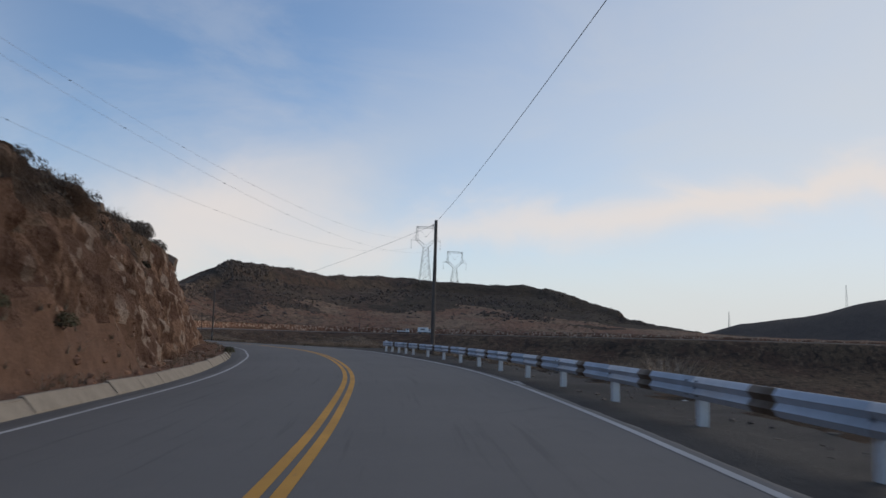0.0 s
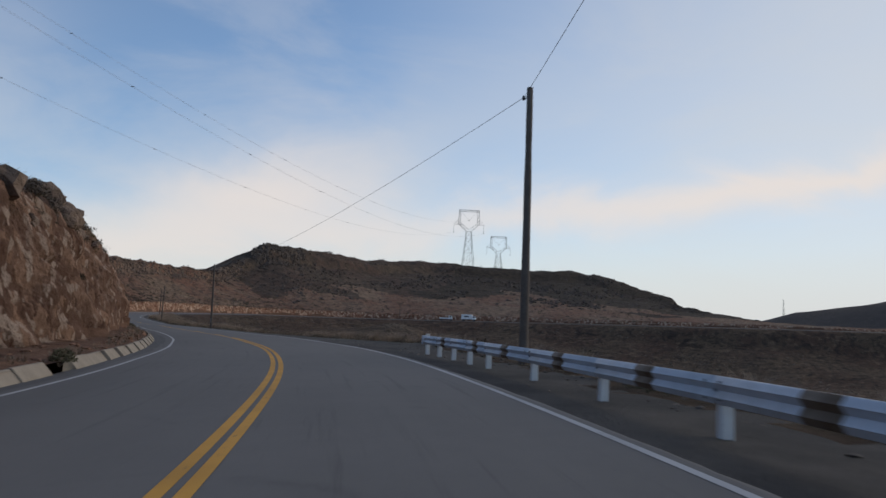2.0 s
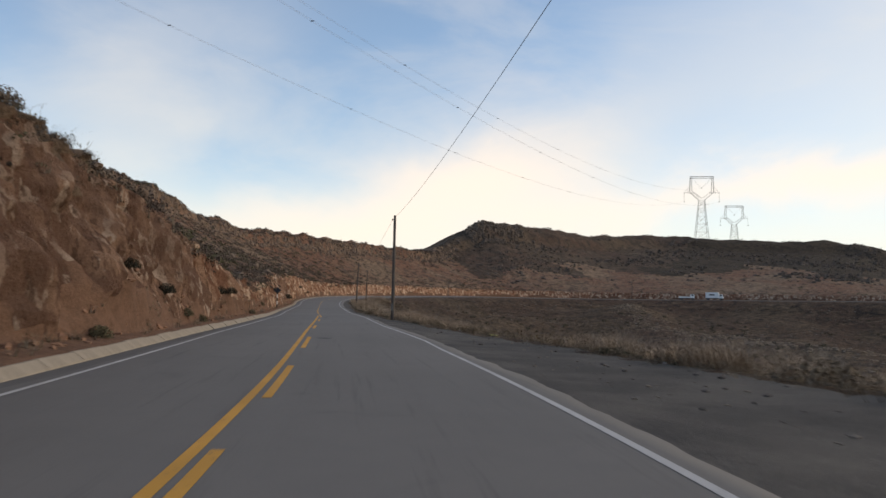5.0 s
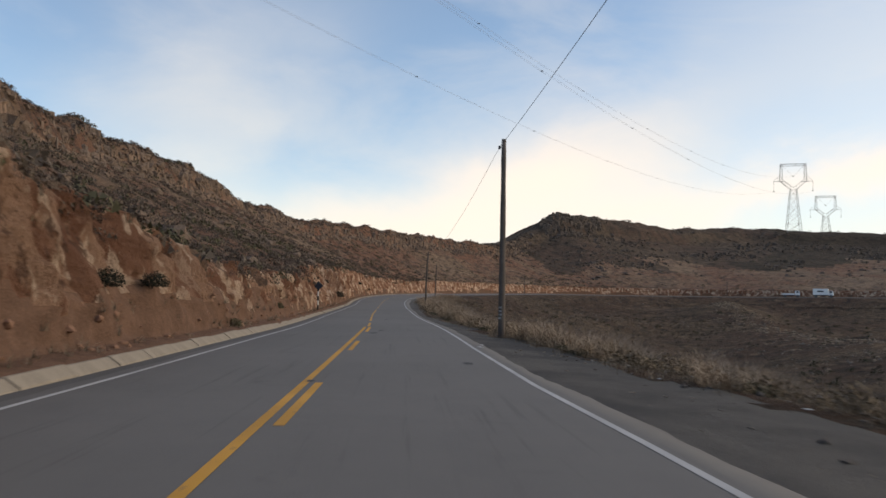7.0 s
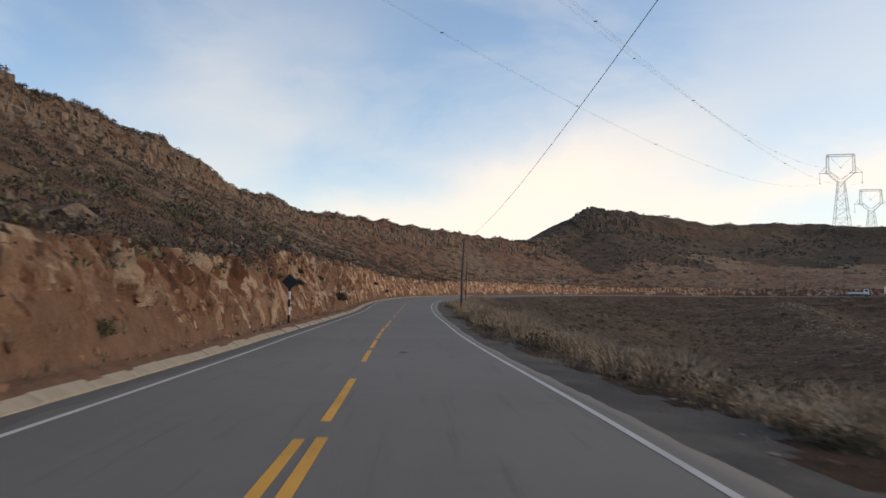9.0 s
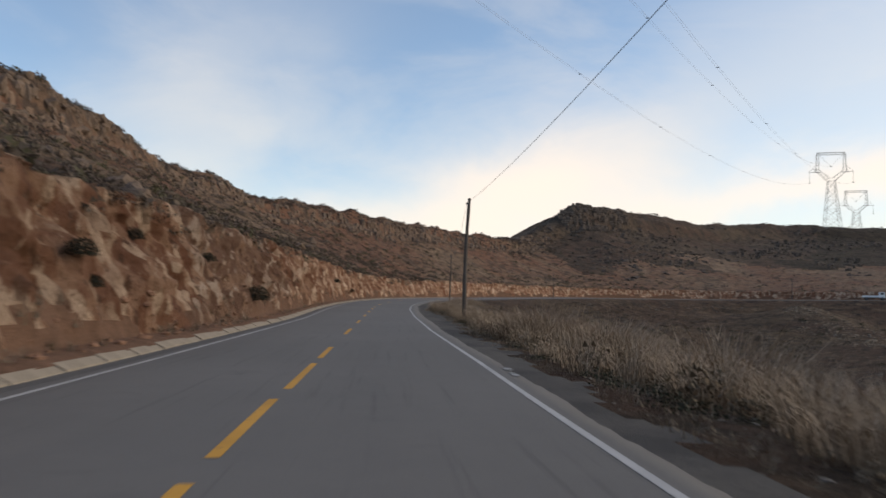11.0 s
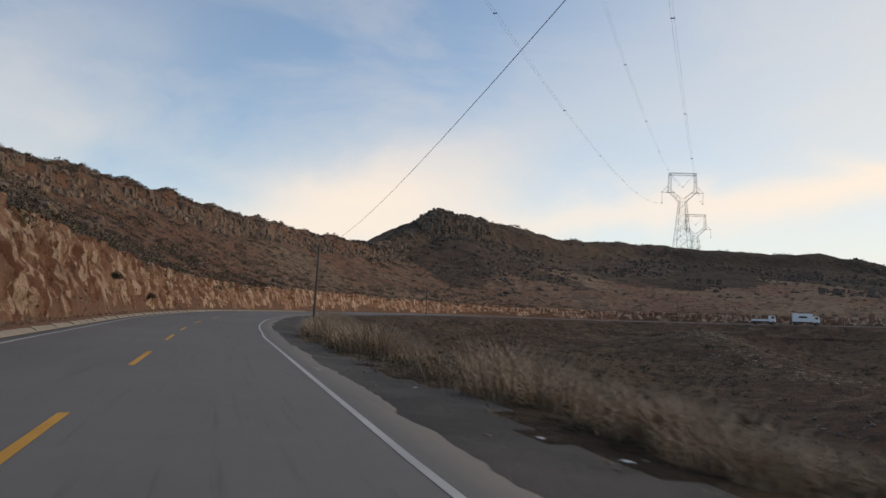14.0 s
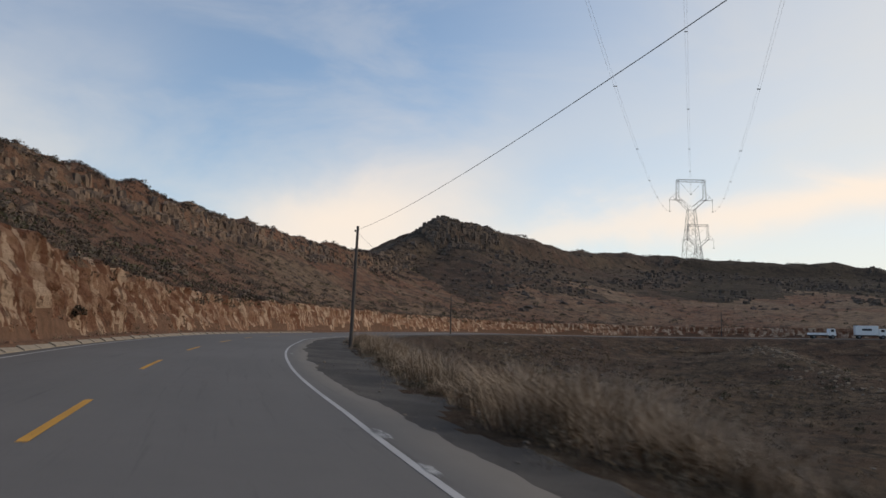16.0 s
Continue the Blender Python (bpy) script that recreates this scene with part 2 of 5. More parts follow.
def spur_rise(x, y, z):
    """The valley floor with the stony spur that runs down from the far road."""
    run = (x - SPUR_X) * SPUR_DX + (y - SPUR_Y) * SPUR_DY
    off = (x - SPUR_X) * -SPUR_DY + (y - SPUR_Y) * SPUR_DX + 2.5 * np.sin(run * 0.045)
    top = np.interp(run, [-10, -3, 12, 30, 48, 75, 170, 205, 245], [4.6, 4.5, 2.0, -1.4, -4.4, -5.6, -4.6, -6.0, -15]) + 0.8 * fbm(x * 0.09, y * 0.09, octaves=3, seed=44)
    w = np.exp(-(off / np.where(off < 0, 26.0, 15.0)) ** 2) * smooth(-14, 6, run) * (1 - smooth(190, 245, run))
    return z + w * np.maximum(top - z, 0)


def right_z(s, v):
    """Height right of the road over the centre line; v: metres right of the centre line."""
    s, v = np.broadcast_arrays(np.asarray(s, float), np.asarray(v, float))
    e = lane_r(s) + APRON
    g = e + gravel(s)
    lip = np.clip(v, 0, g) * tilt(s)
    return lip - 0.022 - 0.02 * smooth(0, 0.4, v - e) - 0.05 * np.clip(v - e, 0, 3) * 0.6


# ---------------------------------------------------------------- mesh helpers
def mesh_of(name, verts, faces, mats=(), index=None, smoothed=False):
    me = bpy.data.meshes.new(name)
    me.from_pydata([tuple(map(float, v)) for v in verts], [], [tuple(map(int, f)) for f in faces])
    for m in mats:
        me.materials.append(m)
    if index is not None:
        me.polygons.foreach_set("material_index", np.asarray(index, np.int32))
    if smoothed:
        me.polygons.foreach_set("use_smooth", np.ones(len(me.polygons), bool))
    me.update()
    return me


def grid_faces(rows, cols):
    i = np.arange(rows * cols).reshape(rows, cols)
    return np.stack([i[:-1, :-1], i[:-1, 1:], i[1:, 1:], i[1:, :-1]], -1).reshape(-1, 4)


def part(name, bm, material, parent=None, label="", smoothed=False):
    """Links a bmesh as one mesh object under a thing or a part."""
    me = bpy.data.meshes.new(name)
    bm.normal_update()
    bm.to_mesh(me)
    bm.free()
    for m in (material if isinstance(material, (list, tuple)) else [material]):
        me.materials.append(m)
    if smoothed:
        me.polygons.foreach_set("use_smooth", np.ones(len(me.polygons), bool))
    ob = new(name, me)
    ob.parent = parent
    return tagged(ob, label)


def ribbon(name, stations, off, width, up, material, parent, label=""):
    """A flat painted strip along the road."""
    s = np.asarray(stations, float)
    off = np.broadcast_to(off, s.shape)
    a, b = at(s, off - width / 2, up), at(s, off + width / 2, up)
    v = np.empty((len(s) * 2, 3)); v[0::2], v[1::2] = a, b
    f = [(2 * i, 2 * i + 1, 2 * i + 3, 2 * i + 2) for i in range(len(s) - 1)]
    ob = new(name, mesh_of(name, v, f, [material]))
    ob.parent = parent
    return tagged(ob, label)


def box(bm, size, m=Matrix.Identity(4), bevel=0.0):
    made = bmesh.ops.create_cube(bm, size=1.0, matrix=m @ Matrix.Diagonal((*size, 1)))
    if bevel:
        edges = list({e for v in made["verts"] for e in v.link_edges})
        bmesh.ops.bevel(bm, geom=edges, offset=bevel, segments=2, affect="EDGES", profile=0.6)
    return bm


def tube(bm, a, b, r1, r2, sides=8):
    a, b = Vector(a), Vector(b)
    m = Matrix.Translation((a + b) / 2) @ (b - a).to_track_quat("Z", "Y").to_matrix().to_4x4()
    bmesh.ops.create_cone(bm, cap_ends=True, segments=sides, radius1=r1, radius2=r2, depth=(b - a).length, matrix=m)
    return bm


def empty(name, m=None):
    ob = new(name)
    ob.empty_display_size = 0.2
    if m is not None:
        ob.matrix_basis = m
    return ob


# ---------------------------------------------------------------- materials
def material(name, rough=0.9, spec=0.3, metal=0.0):
    m = bpy.data.materials.new(name)
    m.use_nodes = True
    b = m.node_tree.nodes["Principled BSDF"]
    b.inputs["Roughness"].default_value = rough
    b.inputs["Metallic"].default_value = metal
    b.inputs["Specular IOR Level"].default_value = spec
    return m, m.node_tree.nodes, m.node_tree.links, b


def coords(n, l, scale=(1, 1, 1), rot=(0, 0, 0)):
    tc, mp = n.new("ShaderNodeTexCoord"), n.new("ShaderNodeMapping")
    mp.inputs["Scale"].default_value = scale
    mp.inputs["Rotation"].default_value = rot
    l.new(tc.outputs["Object"], mp.inputs[0])
    return mp.outputs[0]


def noise_tex(n, l, vec, scale, detail=4.0, rough=0.55, dist=0.0):
    t = n.new("ShaderNodeTexNoise")
    t.inputs["Scale"].default_value, t.inputs["Detail"].default_value = scale, detail
    t.inputs["Roughness"].default_value, t.inputs["Distortion"].default_value = rough, dist
    l.new(vec, t.inputs["Vector"])
    return t.outputs["Fac"]


def remap(n, l, fac, lo, hi, a=0.0, b=1.0):
    r = n.new("ShaderNodeMapRange")
    r.interpolation_type = "SMOOTHSTEP"
    for k, v in zip(("From Min", "From Max", "To Min", "To Max"), (lo, hi, a, b)):
        r.inputs[k].default_value = v
    l.new(fac, r.inputs["Value"])
    return r.outputs[0]


def mixed(n, l, fac, a, b, mode="MIX"):
    x = n.new("ShaderNodeMix")
    x.data_type, x.blend_type = "RGBA", mode
    if isinstance(fac, (int, float)):
        x.inputs["Factor"].default_value = fac
    else:
        l.new(fac, x.inputs["Factor"])
    for sock, c in ((x.inputs[6], a), (x.inputs[7], b)):
        if isinstance(c, tuple):
            sock.default_value = (*c, 1)
        else:
            l.new(c, sock)
    return x.outputs[2]


def bumped(n, l, b, height, strength=0.4, distance=0.1):
    bu = n.new("ShaderNodeBump")
    bu.inputs["Strength"].default_value, bu.inputs["Distance"].default_value = strength, distance
    l.new(height, bu.inputs["Height"])
    if b.inputs["Normal"].links:
        l.new(b.inputs["Normal"].links[0].from_socket, bu.inputs["Normal"])
    l.new(bu.outputs[0], b.inputs["Normal"])


def make_asphalt(name="asphalt", k=1.0):
    m, n, l, b = material(name, 0.82, 0.28)
    v = coords(n, l)
    big = remap(n, l, noise_tex(n, l, v, 0.12, 4), 0.35, 0.65)
    c = mixed(n, l, big, (0.107 * k, 0.100 * k, 0.092 * k), (0.130 * k, 0.121 * k, 0.112 * k))
    patchy = remap(n, l, noise_tex(n, l, v, 1.9, 6, 0.65, 0.3), 0.35, 0.7)
    c = mixed(n, l, mixed_fac(n, l, patchy, 0.28), c, (0.085 * k, 0.081 * k, 0.080 * k))
    fine = remap(n, l, noise_tex(n, l, v, 55, 2), 0.3, 0.7)
    c = mixed(n, l, mixed_fac(n, l, fine, 0.35), c, (0.17, 0.166, 0.162))
    stain = remap(n, l, noise_tex(n, l, v, 0.7, 5, 0.6, 0.8), 0.62, 0.78)
    c = mixed(n, l, mixed_fac(n, l, stain, 0.35), c, (0.035, 0.034, 0.036))
    # bands that run with the traffic: wheel wear, and pale glare put into the colour
    uv, mp = n.new("ShaderNodeUVMap"), n.new("ShaderNodeMapping")
    mp.inputs["Scale"].default_value = (1.0, 0.03, 1.0)
    l.new(uv.outputs[0], mp.inputs[0])
    worn = remap(n, l, noise_tex(n, l, mp.outputs[0], 1.3, 5, 0.6), 0.36, 0.64)
    c = mixed(n, l, mixed_fac(n, l, worn, 0.38), c, (0.150, 0.142, 0.133))
    drip = remap(n, l, noise_tex(n, l, mp.outputs[0], 5.5, 4, 0.6), 0.56, 0.72)
    c = mixed(n, l, mixed_fac(n, l, drip, 0.35), c, (0.06, 0.057, 0.054))
    l.new(c, b.inputs["Base Color"])
    bumped(n, l, b, noise_tex(n, l, v, 70, 3), 0.25, 0.01)
    return m


def mixed_fac(n, l, fac, k):
    x = n.new("ShaderNodeMath"); x.operation = "MULTIPLY"; x.inputs[1].default_value = k
    l.new(fac, x.inputs[0])
    return x.outputs[0]


def make_paint(name, colour, worn=(0.08, 0.078, 0.075), lo=0.60, hi=0.72):
    m, n, l, b = material(name, 0.75, 0.3)
    v = coords(n, l)
    wear = remap(n, l, noise_tex(n, l, v, 9, 5, 0.65), lo, hi)
    big = remap(n, l, noise_tex(n, l, v, 0.6, 4), 0.3, 0.7)
    dim = tuple(0.78 * k for k in colour)
    c = mixed(n, l, big, colour, dim)
    c = mixed(n, l, mixed_fac(n, l, wear, 0.8), c, worn)
    l.new(c, b.inputs["Base Color"])
    bumped(n, l, b, noise_tex(n, l, v, 70, 3), 0.2, 0.01)
    return m


def make_gravel(name="verge_gravel", k=1.0):
    m, n, l, b = material(name, 0.95, 0.15)
    v = coords(n, l)
    big = remap(n, l, noise_tex(n, l, v, 0.35, 5, 0.6), 0.35, 0.65)
    c = mixed(n, l, big, (0.036 * k, 0.034 * k, 0.033 * k), (0.064 * k, 0.059 * k, 0.054 * k))
    fine = remap(n, l, noise_tex(n, l, v, 14, 4, 0.7), 0.55, 0.75)
    c = mixed(n, l, mixed_fac(n, l, fine, 0.4), c, (0.16, 0.145, 0.13))
    l.new(c, b.inputs["Base Color"])
    bumped(n, l, b, noise_tex(n, l, v, 12, 6, 0.7), 0.7, 0.06)
    return m


def product(n, l, a, b):
    x = n.new("ShaderNodeMath"); x.operation = "MULTIPLY"
    l.new(a, x.inputs[0]); l.new(b, x.inputs[1])
    return x.outputs[0]


def make_bank(name="cut_bank", shift=0.0, size=1.0, low=(0.178, 0.080, 0.047), high=(0.245, 0.124, 0.076), light=(0.62, 0.46, 0.335)):
    """Cut face: red-brown earth with crumbling pale rock patches, streaked downwards, the shade of its hollows put in
    as dark patches and specks.
    """
    m, n, l, b = material(name, 0.95, 0.15)
    v = coords(n, l)
    streak = coords(n, l, (1.0, 1.0, 0.45))
    big = remap(n, l, noise_tex(n, l, v, 0.22, 5, 0.6), 0.36, 0.64)
    c = mixed(n, l, big, low, high)
    where = remap(n, l, noise_tex(n, l, v, 0.33, 3), 0.38 + 2 * shift, 0.54 + 2 * shift, 0.35, 1.0)
    rosy = product(n, l, remap(n, l, noise_tex(n, l, streak, 0.80 * size, 8, 0.56, 0.25), 0.49 + shift, 0.54 + shift), where)
    c = mixed(n, l, mixed_fac(n, l, rosy, 0.75), c, (0.42, 0.262, 0.175))
    pale = product(n, l, remap(n, l, noise_tex(n, l, streak, 1.25 * size, 8, 0.54, 0.25), 0.535 + shift, 0.575 + shift), where)
    c = mixed(n, l, mixed_fac(n, l, pale, 0.9), c, light)
    dark = remap(n, l, noise_tex(n, l, streak, 1.9 * size, 8, 0.62, 0.2), 0.57, 0.615)
    c = mixed(n, l, mixed_fac(n, l, dark, 0.75), c, (0.085, 0.045, 0.031))
    vein = remap(n, l, noise_tex(n, l, streak, 5.0, 6, 0.66, 0.3), 0.55, 0.62)
    c = mixed(n, l, mixed_fac(n, l, vein, 0.40), c, (0.15, 0.075, 0.048))
    # small dark specks: the shade of pits, painted rather than modelled
    pit_shade = remap(n, l, noise_tex(n, l, v, 8.5, 5, 0.7), 0.61, 0.68)
    c = mixed(n, l, mixed_fac(n, l, pit_shade, 0.6), c, (0.06, 0.036, 0.027))
    grit = remap(n, l, noise_tex(n, l, v, 22, 5, 0.7), 0.35, 0.7)
    c = mixed(n, l, mixed_fac(n, l, grit, 0.3), c, (0.15, 0.09, 0.062))
    l.new(c, b.inputs["Base Color"])
    bumped(n, l, b, noise_tex(n, l, streak, 2.2, 8, 0.7, 0.15), 1.0, 0.5)
    bumped(n, l, b, noise_tex(n, l, v, 11, 6, 0.7), 0.9, 0.10)
    return m


def make_hill(name="hillside_soil", soil=(0.225, 0.120, 0.080), dry=(0.260, 0.182, 0.125), dark=(0.092, 0.072, 0.060), streaks=0.4, size=1.0):
    """Dry Andean slope: brown soil, straw grass, dark low scrub and grey stones."""
    m, n, l, b = material(name, 0.97, 0.1)
    v = coords(n, l)
    big = remap(n, l, noise_tex(n, l, v, 0.035, 5, 0.6), 0.38, 0.62)
    c = mixed(n, l, big, soil, dry)
    run = coords(n, l, (0.28, 0.34, 0.5), (0, 0, radians(-24)))
    straw = remap(n, l, noise_tex(n, l, run, 0.8 * size, 6, 0.62, 0.4), 0.52, 0.64)
    c = mixed(n, l, mixed_fac(n, l, straw, streaks), c, tuple(1.55 * k for k in dry))
    # gullies only drawn: their shade laid into the colour as dark streaks
    gully = remap(n, l, noise_tex(n, l, run, 0.45 * size, 6, 0.62, 0.9), 0.54, 0.66)
    c = mixed(n, l, mixed_fac(n, l, gully, streaks * 1.3), c, tuple(0.75 * k for k in dark))
    scrub = remap(n, l, noise_tex(n, l, v, 0.42 * size, 8, 0.70), 0.47, 0.60)
    c = mixed(n, l, mixed_fac(n, l, scrub, 0.8), c, dark)
    stone = remap(n, l, noise_tex(n, l, v, 0.9 * size, 8, 0.74, 0.8), 0.62, 0.70)
    c = mixed(n, l, mixed_fac(n, l, stone, 0.6), c, (0.30, 0.26, 0.22))
    fine = remap(n, l, noise_tex(n, l, v, 3.5, 6, 0.72), 0.4, 0.68)
    c = mixed(n, l, mixed_fac(n, l, fine, 0.5), c, (0.09, 0.066, 0.050))
    l.new(c, b.inputs["Base Color"])
    bumped(n, l, b, noise_tex(n, l, v, 0.9, 9, 0.72), 1.0, 0.9)
    bumped(n, l, b, noise_tex(n, l, v, 6.5, 5, 0.7), 0.7, 0.12)
    return m


def make_plain(name, colour, rough=0.8, spec=0.3, metal=0.0, scale=3.0, vary=0.35, bump=0.15, dist=0.02):
    """A surface of one colour with grain and stains."""
    m, n, l, b = material(name, rough, spec, metal)
    v = coords(n, l)
    a = remap(n, l, noise_tex(n, l, v, scale, 5, 0.65), 0.3, 0.7)
    c = mixed(n, l, mixed_fac(n, l, a, vary), colour, tuple(0.45 * k for k in colour))
    f = remap(n, l, noise_tex(n, l, v, scale * 9, 3, 0.6), 0.35, 0.75)
    c = mixed(n, l, mixed_fac(n, l, f, vary * 0.6), c, tuple(min(1, 1.35 * k) for k in colour))
    l.new(c, b.inputs["Base Color"])
    bumped(n, l, b, noise_tex(n, l, v, scale * 6, 5, 0.6), bump, dist)
    return m


def make_foliage(name, low, high, rough=0.9):
    """Leaves and blades, varied from piece to piece."""
    m, n, l, b = material(name, rough, 0.15)
    g = n.new("ShaderNodeNewGeometry")
    c = mixed(n, l, g.outputs["Random Per Island"], low, high)
    v = coords(n, l)
    patch = remap(n, l, noise_tex(n, l, v, 0.4, 4), 0.35, 0.65)
    c = mixed(n, l, mixed_fac(n, l, patch, 0.5), c, tuple(0.55 * k for k in low))
    l.new(c, b.inputs["Base Color"])
    return m


def make_cliff(name, lit, grey):
    """Jointed columns of rock: each toned between a sunlit tan and a grey, the shade of the gaps painted as dark
    downward streaks.
    """
    m, n, l, b = material(name, 0.95, 0.15)
    g = n.new("ShaderNodeNewGeometry")
    c = mixed(n, l, g.outputs["Random Per Island"], lit, grey)
    v = coords(n, l, (1, 1, 0.3))
    # dark streaks stand in for shaded gaps between the columns
    streak = remap(n, l, noise_tex(n, l, v, 2.2, 6, 0.65), 0.40, 0.66)
    c = mixed(n, l, mixed_fac(n, l, streak, 0.7), c, tuple(0.4 * k for k in grey))
    lichen = remap(n, l, noise_tex(n, l, coords(n, l), 5.0, 5, 0.7), 0.55, 0.7)
    c = mixed(n, l, mixed_fac(n, l, lichen, 0.4), c, tuple(min(1, 1.2 * k) for k in lit))
    l.new(c, b.inputs["Base Color"])
    bumped(n, l, b, noise_tex(n, l, v, 3.5, 7, 0.7), 0.9, 0.15)
    return m


MAT = {
    "asphalt": make_asphalt("asphalt", 1.12),
    "apron": make_asphalt("apron_asphalt", 1.06),
    "yellow": make_paint("yellow_paint", (0.60, 0.305, 0.04)),
    "white": make_paint("white_paint", (0.47, 0.465, 0.46), lo=0.62, hi=0.74),
    "white_old": make_paint("worn_white_paint", (0.42, 0.42, 0.41), lo=0.46, hi=0.54),
    "tar": make_plain("tar_patch", (0.045, 0.044, 0.046), 0.8, 0.3),
    "gravel": make_gravel("verge_gravel", 1.25),
    "packed": make_gravel("packed_shoulder", 1.65),
    "bank": make_bank("cut_bank", 0.012, 1.6, (0.160, 0.089, 0.060), (0.212, 0.126, 0.088), (0.56, 0.435, 0.34)),
    "bank_pale": make_bank("pale_cut_bank", -0.012, 0.95),
    "talus": make_plain("talus_earth", (0.155, 0.092, 0.063), 0.97, 0.1, scale=2.2, vary=0.7, bump=0.9, dist=0.06),
    "hill": make_hill(),
    "valley": make_hill("valley_ground", (0.092, 0.057, 0.041), (0.12, 0.086, 0.057), (0.036, 0.030, 0.026), 0.75),
    "mountain": make_hill("mountain_ground", (0.105, 0.070, 0.054), (0.115, 0.086, 0.062), (0.045, 0.040, 0.036), 0.5, 0.6),
    "mountain_dark": make_hill("dark_mountain_cover", (0.060, 0.047, 0.038), (0.072, 0.058, 0.042), (0.028, 0.027, 0.023), 0.35, 0.6),
    "far": make_hill("distant_ground", (0.05, 0.049, 0.052), (0.062, 0.06, 0.06), (0.035, 0.036, 0.04)),
    "kerb": make_plain("kerb_concrete", (0.29, 0.25, 0.20), 0.9, 0.2, scale=1.6, vary=0.45, bump=0.3),
    "post_white": make_plain("whitewashed_concrete", (0.72, 0.72, 0.70), 0.8, 0.25, scale=3.5, vary=0.3),
    "rail_white": make_plain("white_rail_paint", (0.56, 0.59, 0.64), 0.55, 0.4, scale=2.0, vary=0.3, bump=0.05),
    "rail_dark": make_plain("dark_rail_band", (0.17, 0.12, 0.08), 0.65, 0.3, scale=4.0),
    "wood": make_plain("weathered_pole_wood", (0.13, 0.11, 0.095), 0.9, 0.2, scale=2.5, vary=0.5, bump=0.4),
    "wire": make_plain("wire_black", (0.09, 0.09, 0.095), 0.7, 0.3),
    "conductor": make_plain("aluminium_conductor", (0.30, 0.30, 0.31), 0.55, 0.4, 0.3),
    "steel": make_plain("galvanised_steel", (0.20, 0.20, 0.205), 0.6, 0.4, 0.4),
    "iron": make_plain("dark_iron", (0.04, 0.04, 0.042), 0.6, 0.4, 0.5),
    "rock": make_plain("crest_rock", (0.21, 0.155, 0.118), 0.95, 0.15, scale=0.9, vary=0.75, bump=0.8, dist=0.2),
    "mountain_rock": make_plain("mountain_rock", (0.125, 0.10, 0.084), 0.95, 0.15, scale=0.6, vary=0.8, bump=0.8, dist=0.3),
    "shoulder_rubble": make_plain("shoulder_rubble", (0.12, 0.106, 0.095), 0.95, 0.15, scale=5.0, vary=0.6, bump=0.4, dist=0.03),
    "stone": make_plain("pale_stone", (0.21, 0.18, 0.15), 0.95, 0.15, scale=4.0, vary=0.5, bump=0.5, dist=0.05),
    "spur_stone": make_plain("spur_stone", (0.25, 0.195, 0.145), 0.95, 0.15, scale=3.0, vary=0.55, bump=0.5, dist=0.05),
    "gutter": make_asphalt("gutter_asphalt", 0.72),
    "grass": make_foliage("dry_bunch_grass", (0.18, 0.142, 0.102), (0.32, 0.262, 0.192)),
    "scrub": make_foliage("dark_scrub", (0.090, 0.073, 0.060), (0.200, 0.160, 0.122)),
    "bank_scrub": make_foliage("purple_brown_scrub", (0.070, 0.056, 0.049), (0.160, 0.124, 0.103)),
    "scrub_green": make_foliage("olive_scrub", (0.075, 0.074, 0.046), (0.160, 0.145, 0.085)),
    "rubble": make_plain("bank_rubble", (0.26, 0.15, 0.10), 0.95, 0.15, scale=3.0, vary=0.6, bump=0.4),
    "brush": make_foliage("tan_brush", (0.285, 0.216, 0.153), (0.53, 0.415, 0.30)),
    "dark_scrub": make_foliage("dark_green_scrub", (0.040, 0.042, 0.027), (0.105, 0.100, 0.062)),
    "cliff": make_cliff("cliff_rock", (0.30, 0.205, 0.145), (0.17, 0.135, 0.112)),
    "mountain_cliff": make_cliff("mountain_cliff_rock", (0.175, 0.138, 0.112), (0.085, 0.069, 0.058)),
    "verge_scrub": make_foliage("brown_scrub", (0.13, 0.098, 0.065), (0.26, 0.20, 0.135)),
    "bush": make_foliage("black_green_bush", (0.016, 0.018, 0.014), (0.04, 0.042, 0.03)),
    "twig": make_plain("twig_bark", (0.07, 0.055, 0.045), 0.95, 0.1),
    "sign_back": make_plain("sign_blue_black", (0.012, 0.020, 0.035), 0.5, 0.4),
    "black": make_plain("black_paint", (0.02, 0.02, 0.02), 0.6, 0.3),
    "truck_white": make_plain("truck_white", (0.78, 0.78, 0.78), 0.45, 0.5, scale=1.0, vary=0.12, bump=0.02),
    "glass_dark": make_plain("dark_glazing", (0.02, 0.022, 0.025), 0.1, 0.6, bump=0.0),
    "rubber": make_plain("tyre_rubber", (0.02, 0.02, 0.02), 0.9, 0.2),
    "litter_y": make_plain("yellow_plastic", (0.55, 0.52, 0.10), 0.5, 0.4),
    "litter_w": make_plain("white_plastic", (0.65, 0.66, 0.66), 0.5, 0.4),
}

